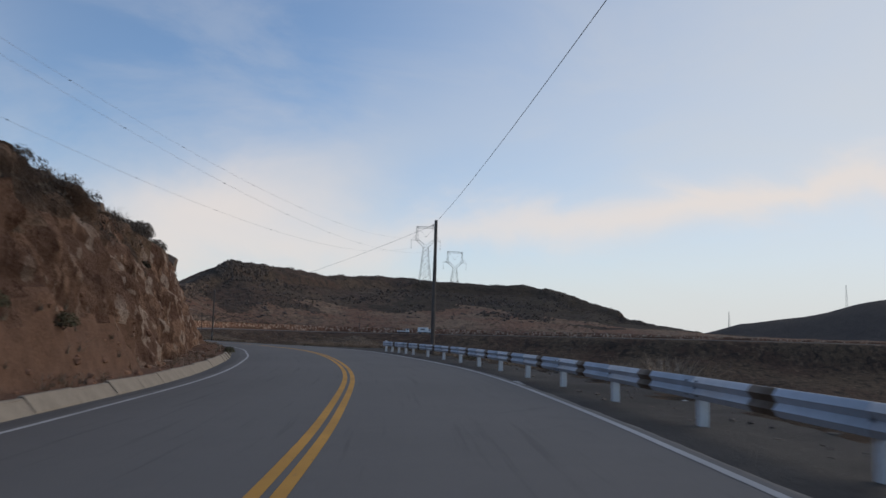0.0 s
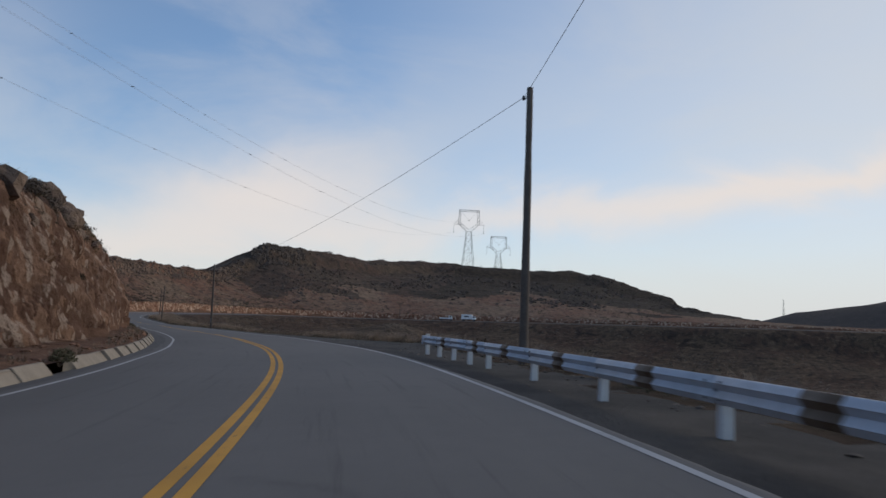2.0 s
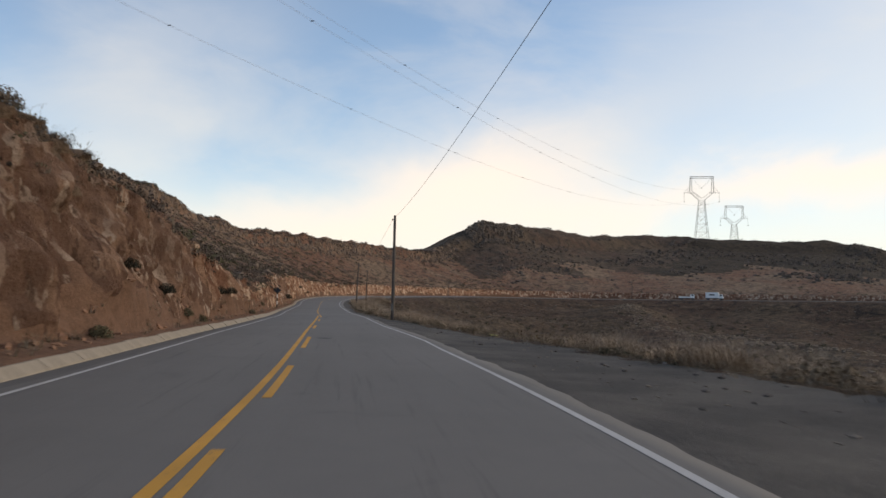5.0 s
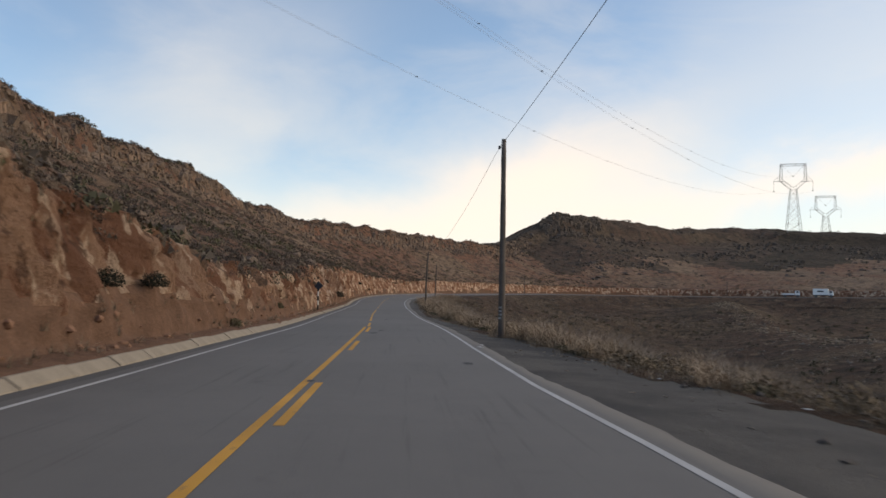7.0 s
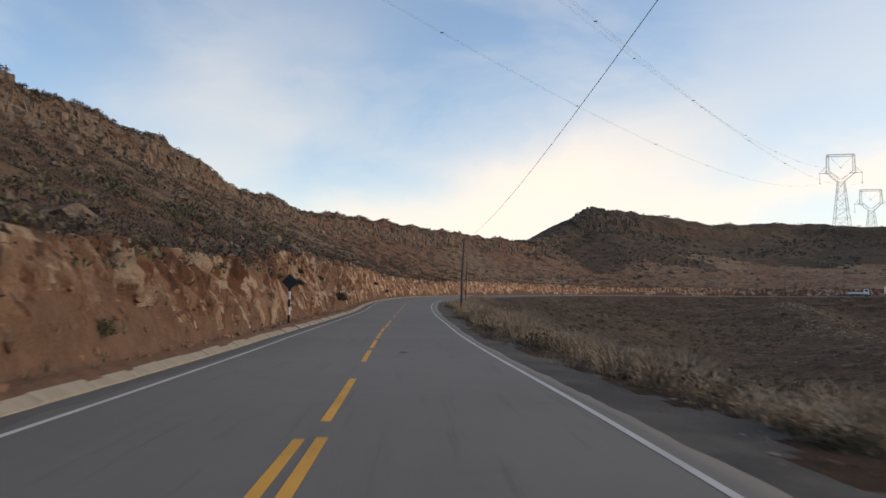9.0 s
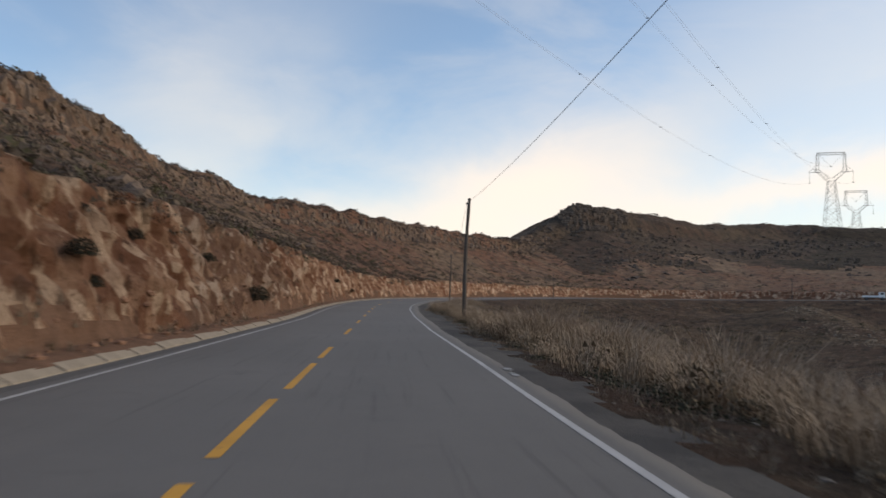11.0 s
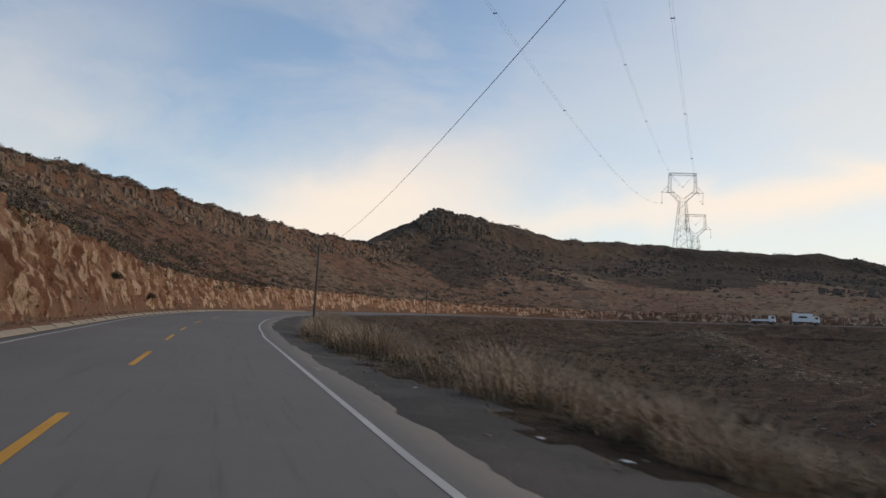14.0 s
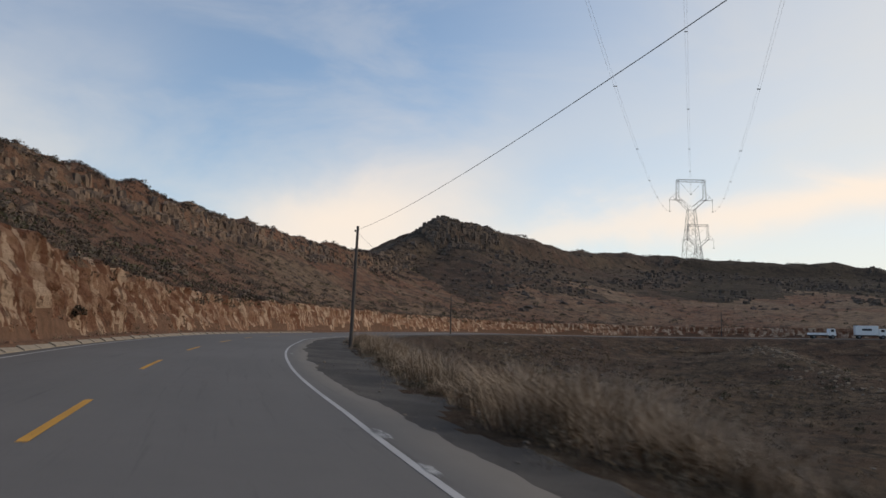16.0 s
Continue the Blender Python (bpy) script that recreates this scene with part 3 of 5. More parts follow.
# ---------------------------------------------------------------- ground
def station(x, y):
    """Nearest station and the metres right of the centre line."""
    x, y = np.atleast_1d(np.asarray(x, float)), np.atleast_1d(np.asarray(y, float))
    P, D, S = _P[::4], _D[::4], _S[::4]
    s_out, o_out = np.empty(len(x)), np.empty(len(x))
    for a in range(0, len(x), 20000):
        q = slice(a, a + 20000)
        d2 = (x[q, None] - P[None, :, 0]) ** 2 + (y[q, None] - P[None, :, 1]) ** 2
        k = np.argmin(d2, 1)
        dx, dy = x[q] - P[k, 0], y[q] - P[k, 1]
        along = dx * D[k, 0] + dy * D[k, 1]
        side = np.sign(dx * D[k, 1] - dy * D[k, 0])
        s_out[q] = S[k] + np.clip(along, -1.2, 1.2)
        o_out[q] = side * np.sqrt(np.maximum(d2[np.arange(len(k)), k] - np.clip(along, -1.2, 1.2) ** 2, 0))
    return s_out, o_out


def road_z(s):
    return np.interp(s, _S, _P[:, 2])


def left_pt(s, u, rough=1.0):
    """A place on the bank and the hillside, u metres left of the centre line, with its relief."""
    s, u = np.broadcast_arrays(np.asarray(s, float), np.asarray(u, float))
    z0 = left_z(s, u)
    toe = lane_l(s) + GUTTER + KERB_W
    b = bank_h(s)
    q = u - toe
    onface = smooth(0.35, 1.2, q) * (1 - smooth(0.7, 2.2, q - 0.5 - b * run_k(s)))
    hillside = smooth(1.0, 4.0, q - b * run_k(s))
    p = at(s, -u)
    x, y = p[..., 0], p[..., 1]
    rib = fbm(x * 0.55, y * 0.55, z0 * 0.16, octaves=4, seed=3)
    lump = fbm(x * 1.6, y * 1.6, z0 * 1.0, octaves=3, seed=8, gain=0.6)
    crumb = fbm(x * 3.2, y * 3.2, z0 * 2.6, octaves=4, seed=9, gain=0.72)
    cleft = 1 - np.abs(fbm(x * 0.9, y * 0.9, z0 * 0.22, octaves=3, seed=14))
    push = rough * onface * (0.70 * rib + 0.36 * lump + 0.20 * crumb + 0.70 * (0.55 - cleft ** 3))
    ridge = smooth(0.82, 0.95, u / crest_w(s)) * (1 - smooth(1.0, 1.25, u / crest_w(s))) * smooth(60, 120, s)
    zz = z0 + rough * hillside * (1.1 * fbm(x * 0.07, y * 0.07, octaves=4, seed=21) + 0.35 * fbm(x * 0.45, y * 0.45, octaves=3, seed=22))
    zz = zz + rough * ridge * 1.6 * fbm(x * 0.16, y * 0.16, octaves=3, seed=23) + rough * onface * 0.12 * lump
    out = at(s, -u + push)
    out[..., 2] = road_z(s) + zz
    return out


def blend_z(x, y):
    """The roads' heights blended by nearness, for the valley floor."""
    P = _P[::12]
    out = np.empty(len(x))
    for a in range(0, len(x), 20000):
        q = slice(a, a + 20000)
        d2 = (x[q, None] - P[None, :, 0]) ** 2 + (y[q, None] - P[None, :, 1]) ** 2
        w = 1.0 / (d2 ** 1.6 + 1.0)
        out[q] = (w * P[None, :, 2]).sum(1) / w.sum(1)
    return out


def right_pt(s, v, rough=1.0):
    """A place on the verge and the slope below it, v metres right of the centre line."""
    s, v = np.broadcast_arrays(np.asarray(s, float), np.asarray(v, float))
    p = at(s, v)
    x, y = p[..., 0], p[..., 1]
    e = lane_r(s) + APRON
    g = e + gravel(s)
    far = smooth(5, 16, v - e)
    zr = road_z(s) * (1 - far) + blend_z(x.ravel(), y.ravel()).reshape(x.shape) * far
    z = zr + right_z(s, v) - valley(v - g, x, y)
    n1 = 0.05 * smooth(0.1, 1.2, v - e) + 0.35 * smooth(0.5, 6, v - g)
    z = z + rough * n1 * fbm(x * 0.35, y * 0.35, octaves=4, seed=51)
    z = z + rough * 0.035 * smooth(0.0, 0.5, v - e) * fbm(x * 2.2, y * 2.2, octaves=3, seed=52)
    z = z - 0.05 * np.clip(x - 18, 0, 700) * smooth(2, 14, v - g)
    return np.stack([x, y, z], -1)


STATIONS = np.r_[np.arange(-50, 0, 1.2), np.arange(0, 240, 0.36), np.arange(240, 300, 0.7), np.arange(300, 600, 1.8), np.arange(600, S_END - 2, 4.0)]

# left: bank and hillside, one sheet
near_q = np.r_[np.linspace(-0.12, 0.4, 4), np.linspace(0.5, 3.6, 52), np.linspace(3.8, 7.5, 20)]
frac = np.linspace(0, 1, 62)[1:]
toe = (lane_l(STATIONS) + GUTTER + KERB_W)[:, None]
span = (np.maximum(crest_w(STATIONS), 18) + 16)[:, None] - toe - 7.5
U = np.hstack([toe + near_q[None, :], toe + 7.5 + span * frac[None, :]])
LV = left_pt(STATIONS[:, None] + 0 * U, U)
rows, cols = U.shape
F = grid_faces(rows, cols)
Fq = np.repeat(np.arange(rows - 1), cols - 1), np.tile(np.arange(cols - 1), rows - 1)
qmid = (U - toe)[Fq[0], Fq[1]]
sm = STATIONS[Fq[0]]
mid = LV.reshape(-1, 3)[F].mean(1)
edge = 0.55 + bank_h(sm) * run_k(sm) * np.interp(sm, [0, 58, 68, 85, 115], [0.62, 0.66, 0.95, 0.98, 1.0]) + 0.4 + setback(sm) + 1.1 * fbm(mid[:, 0] * 0.5, mid[:, 1] * 0.5, octaves=3, seed=61)
low = np.interp(sm, [36, 48, 72, 90, 100, 108, 130, 142], [0.70, 1.75, 1.75, 0.8, 0.60, 1.05, 1.0, 0.6]) + 0.55 * fbm(mid[:, 0] * 0.8, mid[:, 1] * 0.8, octaves=3, seed=65)
sj = sm + 12 * fbm(mid[:, 0] * 0.12, mid[:, 1] * 0.12, octaves=2, seed=66)
far_n = fbm(mid[:, 0] * 0.03, mid[:, 1] * 0.03, octaves=4, seed=64)
up_slope = qmid / crest_w(sm) + 0.35 * far_n
cover = np.where(sm + 12 * fbm(mid[:, 0] * 0.03, mid[:, 1] * 0.03, octaves=2, seed=63) > 425, np.where(up_slope > 0.42, np.where(sm + 26 * far_n > 497, 5, 2), 1), 1)
face = np.where((sj > 112) & ((sj < 178) | (sj > 204)), 4, 0)
idx = np.where(qmid < np.minimum(low, edge), 3, np.where(qmid < edge, face, cover))
hillside = new("hillside", mesh_of("hillside", LV.reshape(-1, 3), F[:, ::-1], [MAT["bank"], MAT["hill"], MAT["mountain"], MAT["talus"], MAT["bank_pale"], MAT["mountain_dark"]], idx, True))
tagged(hillside, "red-brown cut bank and scrub-covered dry hillside above the road", "hillside", kind="structure")

# right: verge
vq = np.r_[np.linspace(-0.6, 1.0, 9), np.linspace(1.3, 14, 34)]
e = (lane_r(STATIONS) + APRON)[:, None]
V = e + vq[None, :]
RV = right_pt(STATIONS[:, None] + 0 * V, V)
rows, cols = V.shape
F = grid_faces(rows, cols)
Fq = np.repeat(np.arange(rows - 1), cols - 1), np.tile(np.arange(cols - 1), rows - 1)
vm = (V - e)[Fq[0], Fq[1]]
mid = RV.reshape(-1, 3)[F].mean(1)
lim = gravel(STATIONS[Fq[0]]) - 0.3 + 0.9 * fbm(mid[:, 0] * 0.45, mid[:, 1] * 0.45, octaves=3, seed=62)
sj = STATIONS[Fq[0]] + 14 * fbm(mid[:, 0] * 0.15, mid[:, 1] * 0.15, octaves=3, seed=67)
idx = np.where(vm < lim, np.where(sj > 68, 2, 0), 1)
verge = new("verge", mesh_of("verge", RV.reshape(-1, 3), F, [MAT["gravel"], MAT["valley"], MAT["packed"]], idx, True))
tagged(verge, "dark gravel shoulder falling away into dry valley ground", "verge", kind="structure")

# valley and land around, one sheet
gx = np.r_[np.linspace(-620, -170, 46), np.arange(-160, 130, 2.2), np.linspace(136, 900, 90)]
gy = np.r_[np.linspace(-300, -50, 26), np.arange(-40, 470, 2.2), np.linspace(478, 1000, 80)]
X, Y = np.meshgrid(gx, gy)
X, Y = X + 0.0, Y + 0.0
sx, so = station(X.ravel(), Y.ravel())
xr, yr = X.ravel(), Y.ravel()
eL, eR = crest_w(sx), lane_r(sx) + APRON
zl = road_z(sx) + left_z(sx, -so) + 1.1 * fbm(xr * 0.07, yr * 0.07, octaves=4, seed=21)
gr = eR + gravel(sx)
zb = blend_z(xr, yr)
far = smooth(5, 16, so - eR)
zv = road_z(sx) * (1 - far) + zb * far + right_z(sx, np.minimum(so, 40)) - valley(so - gr, xr, yr) + 0.35 * fbm(xr * 0.35, yr * 0.35, octaves=4, seed=51)
zv = zv + 1.2 * smooth(8, 30, so - gr) * fbm(xr * 0.05, yr * 0.05, octaves=4, seed=53) - 0.05 * np.clip(xr - 18, 0, 700) * smooth(2, 14, so - gr)
zv = np.where(so > eR + 9, spur_rise(xr, yr, zv), zv)
Z = np.where(so < 0, zl, zv)
inside = (so > -(np.maximum(eL, 18) + 15)) & (so < eR + 13.2)
near_edge = (so > eR) & (so < eR + 17)
Z = Z - 0.12 * near_edge - 0.25 * ((so < 0) & (so > -(eL + 20)))
F = grid_faces(len(gy), len(gx))
keep = ~inside[F].all(1)
ground = new("ground", mesh_of("ground", np.stack([xr, yr, Z], -1), F[keep], [MAT["valley"]], None, True))
tagged(ground, "dry brown valley floor with stones and sparse scrub", "ground", kind="structure")

# the far ranges, round the whole skyline
az = np.radians(np.arange(-180, 180.1, 0.75))
rad = np.r_[np.linspace(560, 1400, 22), np.linspace(1500, 4600, 12)]
A, R = np.meshgrid(az, rad)
top = np.interp(np.degrees(A), [-180, -90, -40, 5, 12, 17, 19, 21, 25, 29, 38, 60, 100, 180], [40, 40, 22, 12, 10, 14, 24, 38, 50, 74, 100, 95, 60, 40])
ZF = -45 + (top + 45) * smooth(700, 1320, R) - 0.035 * np.maximum(R - 1400, 0)
ZF += 9 * smooth(650, 1000, R) * fbm(np.cos(A) * R * 0.006, np.sin(A) * R * 0.006, octaves=5, seed=71)
FV = np.stack([np.sin(A) * R, np.cos(A) * R, ZF], -1)
far_range = new("far_range", mesh_of("far_range", FV.reshape(-1, 3), grid_faces(*A.shape)[:, ::-1], [MAT["far"]], None, True))
tagged(far_range, "dark distant mountain range under the evening sky", "mountains", kind="structure")

# ---------------------------------------------------------------- road
rs = np.r_[np.arange(-50, 0, 0.8), np.arange(0, 260, 0.3), np.arange(260, 300, 0.8), np.arange(300, S_END - 2, 2.0)]
ragged = lane_r(rs) + pave(rs) * (1 + 0.20 * fbm(rs * 0.35, 1.0, octaves=3, seed=81) + 0.14 * fbm(rs * 1.9, 2.0, octaves=3, seed=82, gain=0.7))
ro = np.stack([-(lane_l(rs) + GUTTER + 0.12), -(lane_l(rs) + 0.36 + 0.14 * fbm(rs * 0.5, 6.0, octaves=3, seed=83)), -(lane_l(rs) + 0.10),  -0.5 * lane_l(rs), 0 * rs, 0.5 * lane_r(rs), lane_r(rs), lane_r(rs) + 0.12, ragged, ragged + 0.06], 1)
up = np.array([-0.075, -0.035, 0.0, 0.0, 0.0, 0.0, 0.0, 0.0, -0.008, -0.09])
RP = at(rs[:, None] + 0 * ro, ro, up[None, :])
road = new("road", mesh_of("road", RP.reshape(-1, 3), grid_faces(*ro.shape), [MAT["asphalt"], MAT["apron"], MAT["gutter"]], np.tile(np.r_[2, np.zeros(6, int), np.ones(2, int)], len(rs) - 1), True))
lanes = road.data.uv_layers.new(name="lanes")
corner = np.empty(len(road.data.loops), np.int32)
road.data.loops.foreach_get("vertex_index", corner)
lanes.data.foreach_set("uv", np.stack([ro.ravel(), (rs[:, None] + 0 * ro).ravel()], 1)[corner].ravel())
tagged(road, "grey two-lane asphalt mountain road with worn paint", "road", kind="structure")
long = np.r_[np.arange(-45, 300, 1.0), np.arange(300, 640, 2.5)]
ribbon("edge_line", long, lane_r(long), 0.092, 0.004, MAT["white"], road, "white edge line")
ribbon("edge_line", long, -lane_l(long), 0.092, 0.004, MAT["white"], road, "white edge line")
solid = np.arange(-45, 129, 1.0)
ribbon("centre_line", solid, np.interp(solid, [3, 24, 80, 96], [-0.04, -0.12, -0.12, -0.175]), 0.115, 0.005, MAT["yellow"], road, "solid yellow centre line")
ribbon("centre_line", solid[:117], np.interp(solid[:117], [3, 24], [0.145, 0.065]), 0.115, 0.005, MAT["yellow"], road, "solid yellow centre line")


def dash(s0, s1, off):
    ribbon("dash", np.linspace(s0, s1, 6), off, 0.12, 0.005, MAT["yellow"], road)


for s0, s1 in ((74.5, 79.5), (85.2, 91.6), (99.8, 104.0), (111.6, 115.8), (122.6, 128.1)):
    dash(s0, s1, 0.09 if s0 < 95 else 0.04)
for s0, s1 in ((129.2, 134.4), (138.5, 142.9), (143.9, 148.6), (149.8, 154.5), (155.4, 159.1), (160.2, 164.5), (165.8, 169.4), (176.2, 180.7), (187.2, 191.1), (198.5, 202.8), (210.0, 214.8), (221.6, 226.6), (232.4, 237.0), (245.0, 249.8), (257.6, 262.3)):
    dash(s0, s1, -0.04 if s0 < 160 else 0.0)
for k in range(8):
    dash(270 + 12 * k, 274.5 + 12 * k, 0.0)


def blot(s0, off, long_, wide, mat, seed, up=0.006, label=""):
    """A flat ragged patch on the road surface."""
    r = np.random.default_rng(seed)
    n = 18
    a = np.linspace(0, 2 * np.pi, n, endpoint=False)
    k = 0.65 + 0.5 * r.random(n)
    v = at(s0 + long_ * k * np.sin(a), off + wide * k * np.cos(a), up)
    v = np.vstack([v, at(s0, off, up)[None, :]])
    ob = new("road_patch", mesh_of("road_patch", v, [(i, (i + 1) % n, n) for i in range(n)][::-1], [mat]))
    ob.parent = road
    return tagged(ob, label)


for i, (s0, off, a, b) in enumerate(((90.7, 0.58, 0.6, 0.36), (104.2, -0.12, 0.28, 0.10), (108.0, 2.65, 0.45, 0.16), (121.5, 0.35, 1.0, 0.25), (124, 0.6, 0.7, 0.2), (142, 0.9, 0.8, 0.2))):
    blot(s0, off, 0.6 * a, 0.7 * b, MAT["tar"], 100 + i, label="dark tar patch")
for i, (s0, off, a, b) in enumerate(((18.4, 3.83, 0.85, 0.10), (17.9, 3.76, 0.4, 0.16), (18.9, 3.85, 0.35, 0.16), (66.2, 3.75, 0.9, 0.12), (113.6, 3.45, 0.9, 0.12), (114.6, 3.6, 0.6, 0.1), (162.5, 3.5, 0.7, 0.10), (163.5, 3.53, 0.7, 0.12), (179.3, 3.32, 0.5, 0.08), (210.5, 3.6, 0.7, 0.14), (230.8, 3.72, 0.6, 0.10), (233.5, 3.8, 0.9, 0.13), (259, 4.1, 0.8, 0.12))):
    blot(s0, off, 0.6 * a, 0.7 * b, MAT["white_old"], 140 + i, 0.007, "smeared white paint")

# kerb along the foot of the bank
kerb = tagged(empty("kerb"), "cream concrete kerb blocks along the foot of the bank", "kerb", kind="structure")
for k, (tall, s_lo, s_hi) in enumerate(((0.19, -19.9, 75), (0.115, 76.1, 128), (0.08, 128.1, 330))):
    h = KERB_W / 2
    prof = [(-h, -0.14), (h, -0.14), (h, -0.06), (h - 0.012, -0.035), (-h + 0.10, tall - 0.012), (-h + 0.08, tall), (-h + 0.015, tall), (-h, tall - 0.02)]
    bm = bmesh.new()
    for yy in (-0.992, -0.978, 0.978, 0.992):
        c = 0.010 if abs(yy) > 0.98 else 0.0
        for px, pz in prof:
            bm.verts.new((px * (1 - 2 * c), yy, pz - (c if pz > 0 else 0)))
    bm.verts.ensure_lookup_table()
    n = len(prof)
    for r in range(3):
        for i in range(n):
            j = (i + 1) % n
            bm.faces.new((bm.verts[r * n + i], bm.verts[r * n + n + i], bm.verts[r * n + n + j], bm.verts[r * n + j]))
    bm.faces.new([bm.verts[i] for i in range(n)])
    bm.faces.new([bm.verts[3 * n + i] for i in range(n - 1, -1, -1)])
    bmesh.ops.recalc_face_normals(bm, faces=bm.faces)
    kerb_mesh = bpy.data.meshes.new("kerb_block")
    bm.to_mesh(kerb_mesh); bm.free()
    kerb_mesh.materials.append(MAT["kerb"])
    for i, s in enumerate(np.arange(s_lo, s_hi, 2.0)):
        if 43 < s < 45:        # a block is missing, overgrown
            continue
        p = at(s, -(lane_l(s) + GUTTER + KERB_W / 2))
        b = new("kerb_block", kerb_mesh)
        b.parent = kerb
        b.matrix_basis = pose(float(p[0]), float(p[1]), float(p[2]) + 0.012 * math.sin(i * 2.7 + k), 0.4 * math.sin(i * 1.9), 0.6 * math.sin(i * 3.1), heading(s) + 0.4 * math.sin(i * 1.3))

# ---------------------------------------------------------------- guardrail
guardrail = tagged(empty("guardrail"), "white W-beam guardrail with dark bands on concrete posts", "guardrail")
POSTS = [(-2.18, 51.8), (-1.72, 49.98), (-1.25, 48.13), (-0.79, 46.26), (-0.35, 44.4), (0.43, 40.67), (1.14, 36.93), (1.74, 33.17), (2.25, 29.4),
         (2.68, 25.61), (3.05, 21.82), (3.36, 18.02), (3.62, 14.22), (3.83, 10.41), (3.98, 6.6), (4.08, 2.79), (4.13, -1.02), (4.14, -4.83), (4.12, -8.64)]


def ground_r(x, y):
    s, o = station(x, y)
    return float(right_pt(s, o)[0, 2])


line = np.array([(x + 0.0, y, ground_r(x, y)) for x, y in POSTS])
line[:, 2] = np.convolve(np.pad(line[:, 2], 2, mode="edge"), np.ones(5) / 5, "valid")


def rail_dir(i):
    a, b = line[max(i - 1, 0)], line[min(i + 1, len(line) - 1)]
    return math.degrees(math.atan2(-(a - b)[0], (a - b)[1]))


bm = bmesh.new()
box(bm, (0.125, 0.125, 1.0), Matrix.Translation((0, 0, 0.08)), 0.012)
post_mesh = bpy.data.meshes.new("post")
bm.to_mesh(post_mesh); bm.free()
post_mesh.materials.append(MAT["post_white"])
for i, (x, y, z) in enumerate(line):
    b = new("post", post_mesh)
    b.parent = guardrail
    b.matrix_basis = pose(x, y, z + (0.09 if i == 0 else 0.0), 1.2 * math.sin(i * 2.1), 1.5 * math.sin(i * 1.4), rail_dir(i))

RAIL_LO, RAIL_HI = 0.335, 0.615
W_PROF = [(0.028 * (1 - math.cos(4 * math.pi * q / 24)), 0.28 * q / 24 - 0.010 * math.sin(8 * math.pi * q / 24)) for q in range(25)]


def beam(name, a, b, mat, out=0.0, label=""):
    """A piece of W-beam between two places along the line of posts."""
    a, b = Vector(a), Vector(b)
    d = (b - a).normalized()
    side = Vector((d.y, -d.x, 0)).normalized()
    if side.x > 0:
        side = -side
    bm = bmesh.new()
    ring = []
    for p in (a, b):
        outer = [bm.verts.new(p + side * (0.09 + out + w) + Vector((0, 0, RAIL_LO + h))) for w, h in W_PROF]
        inner = [bm.verts.new(p + side * (0.086 - out + w - 0.012) + Vector((0, 0, RAIL_LO + h))) for w, h in W_PROF]
        ring.append(outer + inner[::-1])
    k = len(ring[0])
    for i in range(k):
        j = (i + 1) % k
        bm.faces.new((ring[0][i], ring[1][i], ring[1][j], ring[0][j]))
    bm.faces.new(ring[0][::-1]); bm.faces.new(ring[1])
    bmesh.ops.recalc_face_normals(bm, faces=bm.faces)
    return part(name, bm, mat, guardrail, label, True)


pts = np.vstack([line[0] + (line[0] - line[1]) * 0.07, line[1:]])
for i in range(len(pts) - 1):
    beam("rail_panel", pts[i], pts[i + 1], MAT["rail_white"])
    long_bay = np.linalg.norm(pts[i + 1][:2] - pts[i][:2]) > 3
    if long_bay or i in (1, 3):
        f0, f1 = (0.425, 0.575) if long_bay else (0.36, 0.62)
        beam("dark_band", pts[i] + (pts[i + 1] - pts[i]) * f0, pts[i] + (pts[i + 1] - pts[i]) * f1, MAT["rail_dark"], 0.004, "dark painted band")
for i, p in enumerate(line):
    d = Vector(line[max(i - 1, 0)] - line[min(i + 1, len(line) - 1)]).normalized()
    side = Vector((-abs(d.y), d.x if d.y > 0 else -d.x, 0))
    base = Vector(p) + Vector((0, 0, (RAIL_LO + RAIL_HI) / 2))
    bm = bmesh.new()
    tube(bm, base + side * 0.07, base + side * 0.112, 0.022, 0.018, 8)
    part("bolt", bm, MAT["steel"], guardrail, "galvanised bolt head")
    if i % 2:
        for dz, ds in ((y_, x_) for y_ in (-0.085, 0.085) for x_ in (-0.16, 0.16)):
            bm = bmesh.new()
            q = base + d * ds + Vector((0, 0, dz))
            tube(bm, q + side * 0.13, q + side * 0.158, 0.014, 0.011, 6)
            part("bolt", bm, MAT["steel"], guardrail)
bm = bmesh.new()
d = Vector(line[0] - line[1]).normalized()
m = Matrix.Translation(Vector(pts[0]) + Vector((-0.11, 0, (RAIL_LO + RAIL_HI) / 2)) + d * 0.03) @ pose(0, 0, 0, 0, 0, rail_dir(0))
box(bm, (0.13, 0.07, 0.285), m, 0.03)
part("rail_end", bm, MAT["rail_white"], guardrail, "rounded rail end cap")

# ---------------------------------------------------------------- poles and wires
POLES = {}


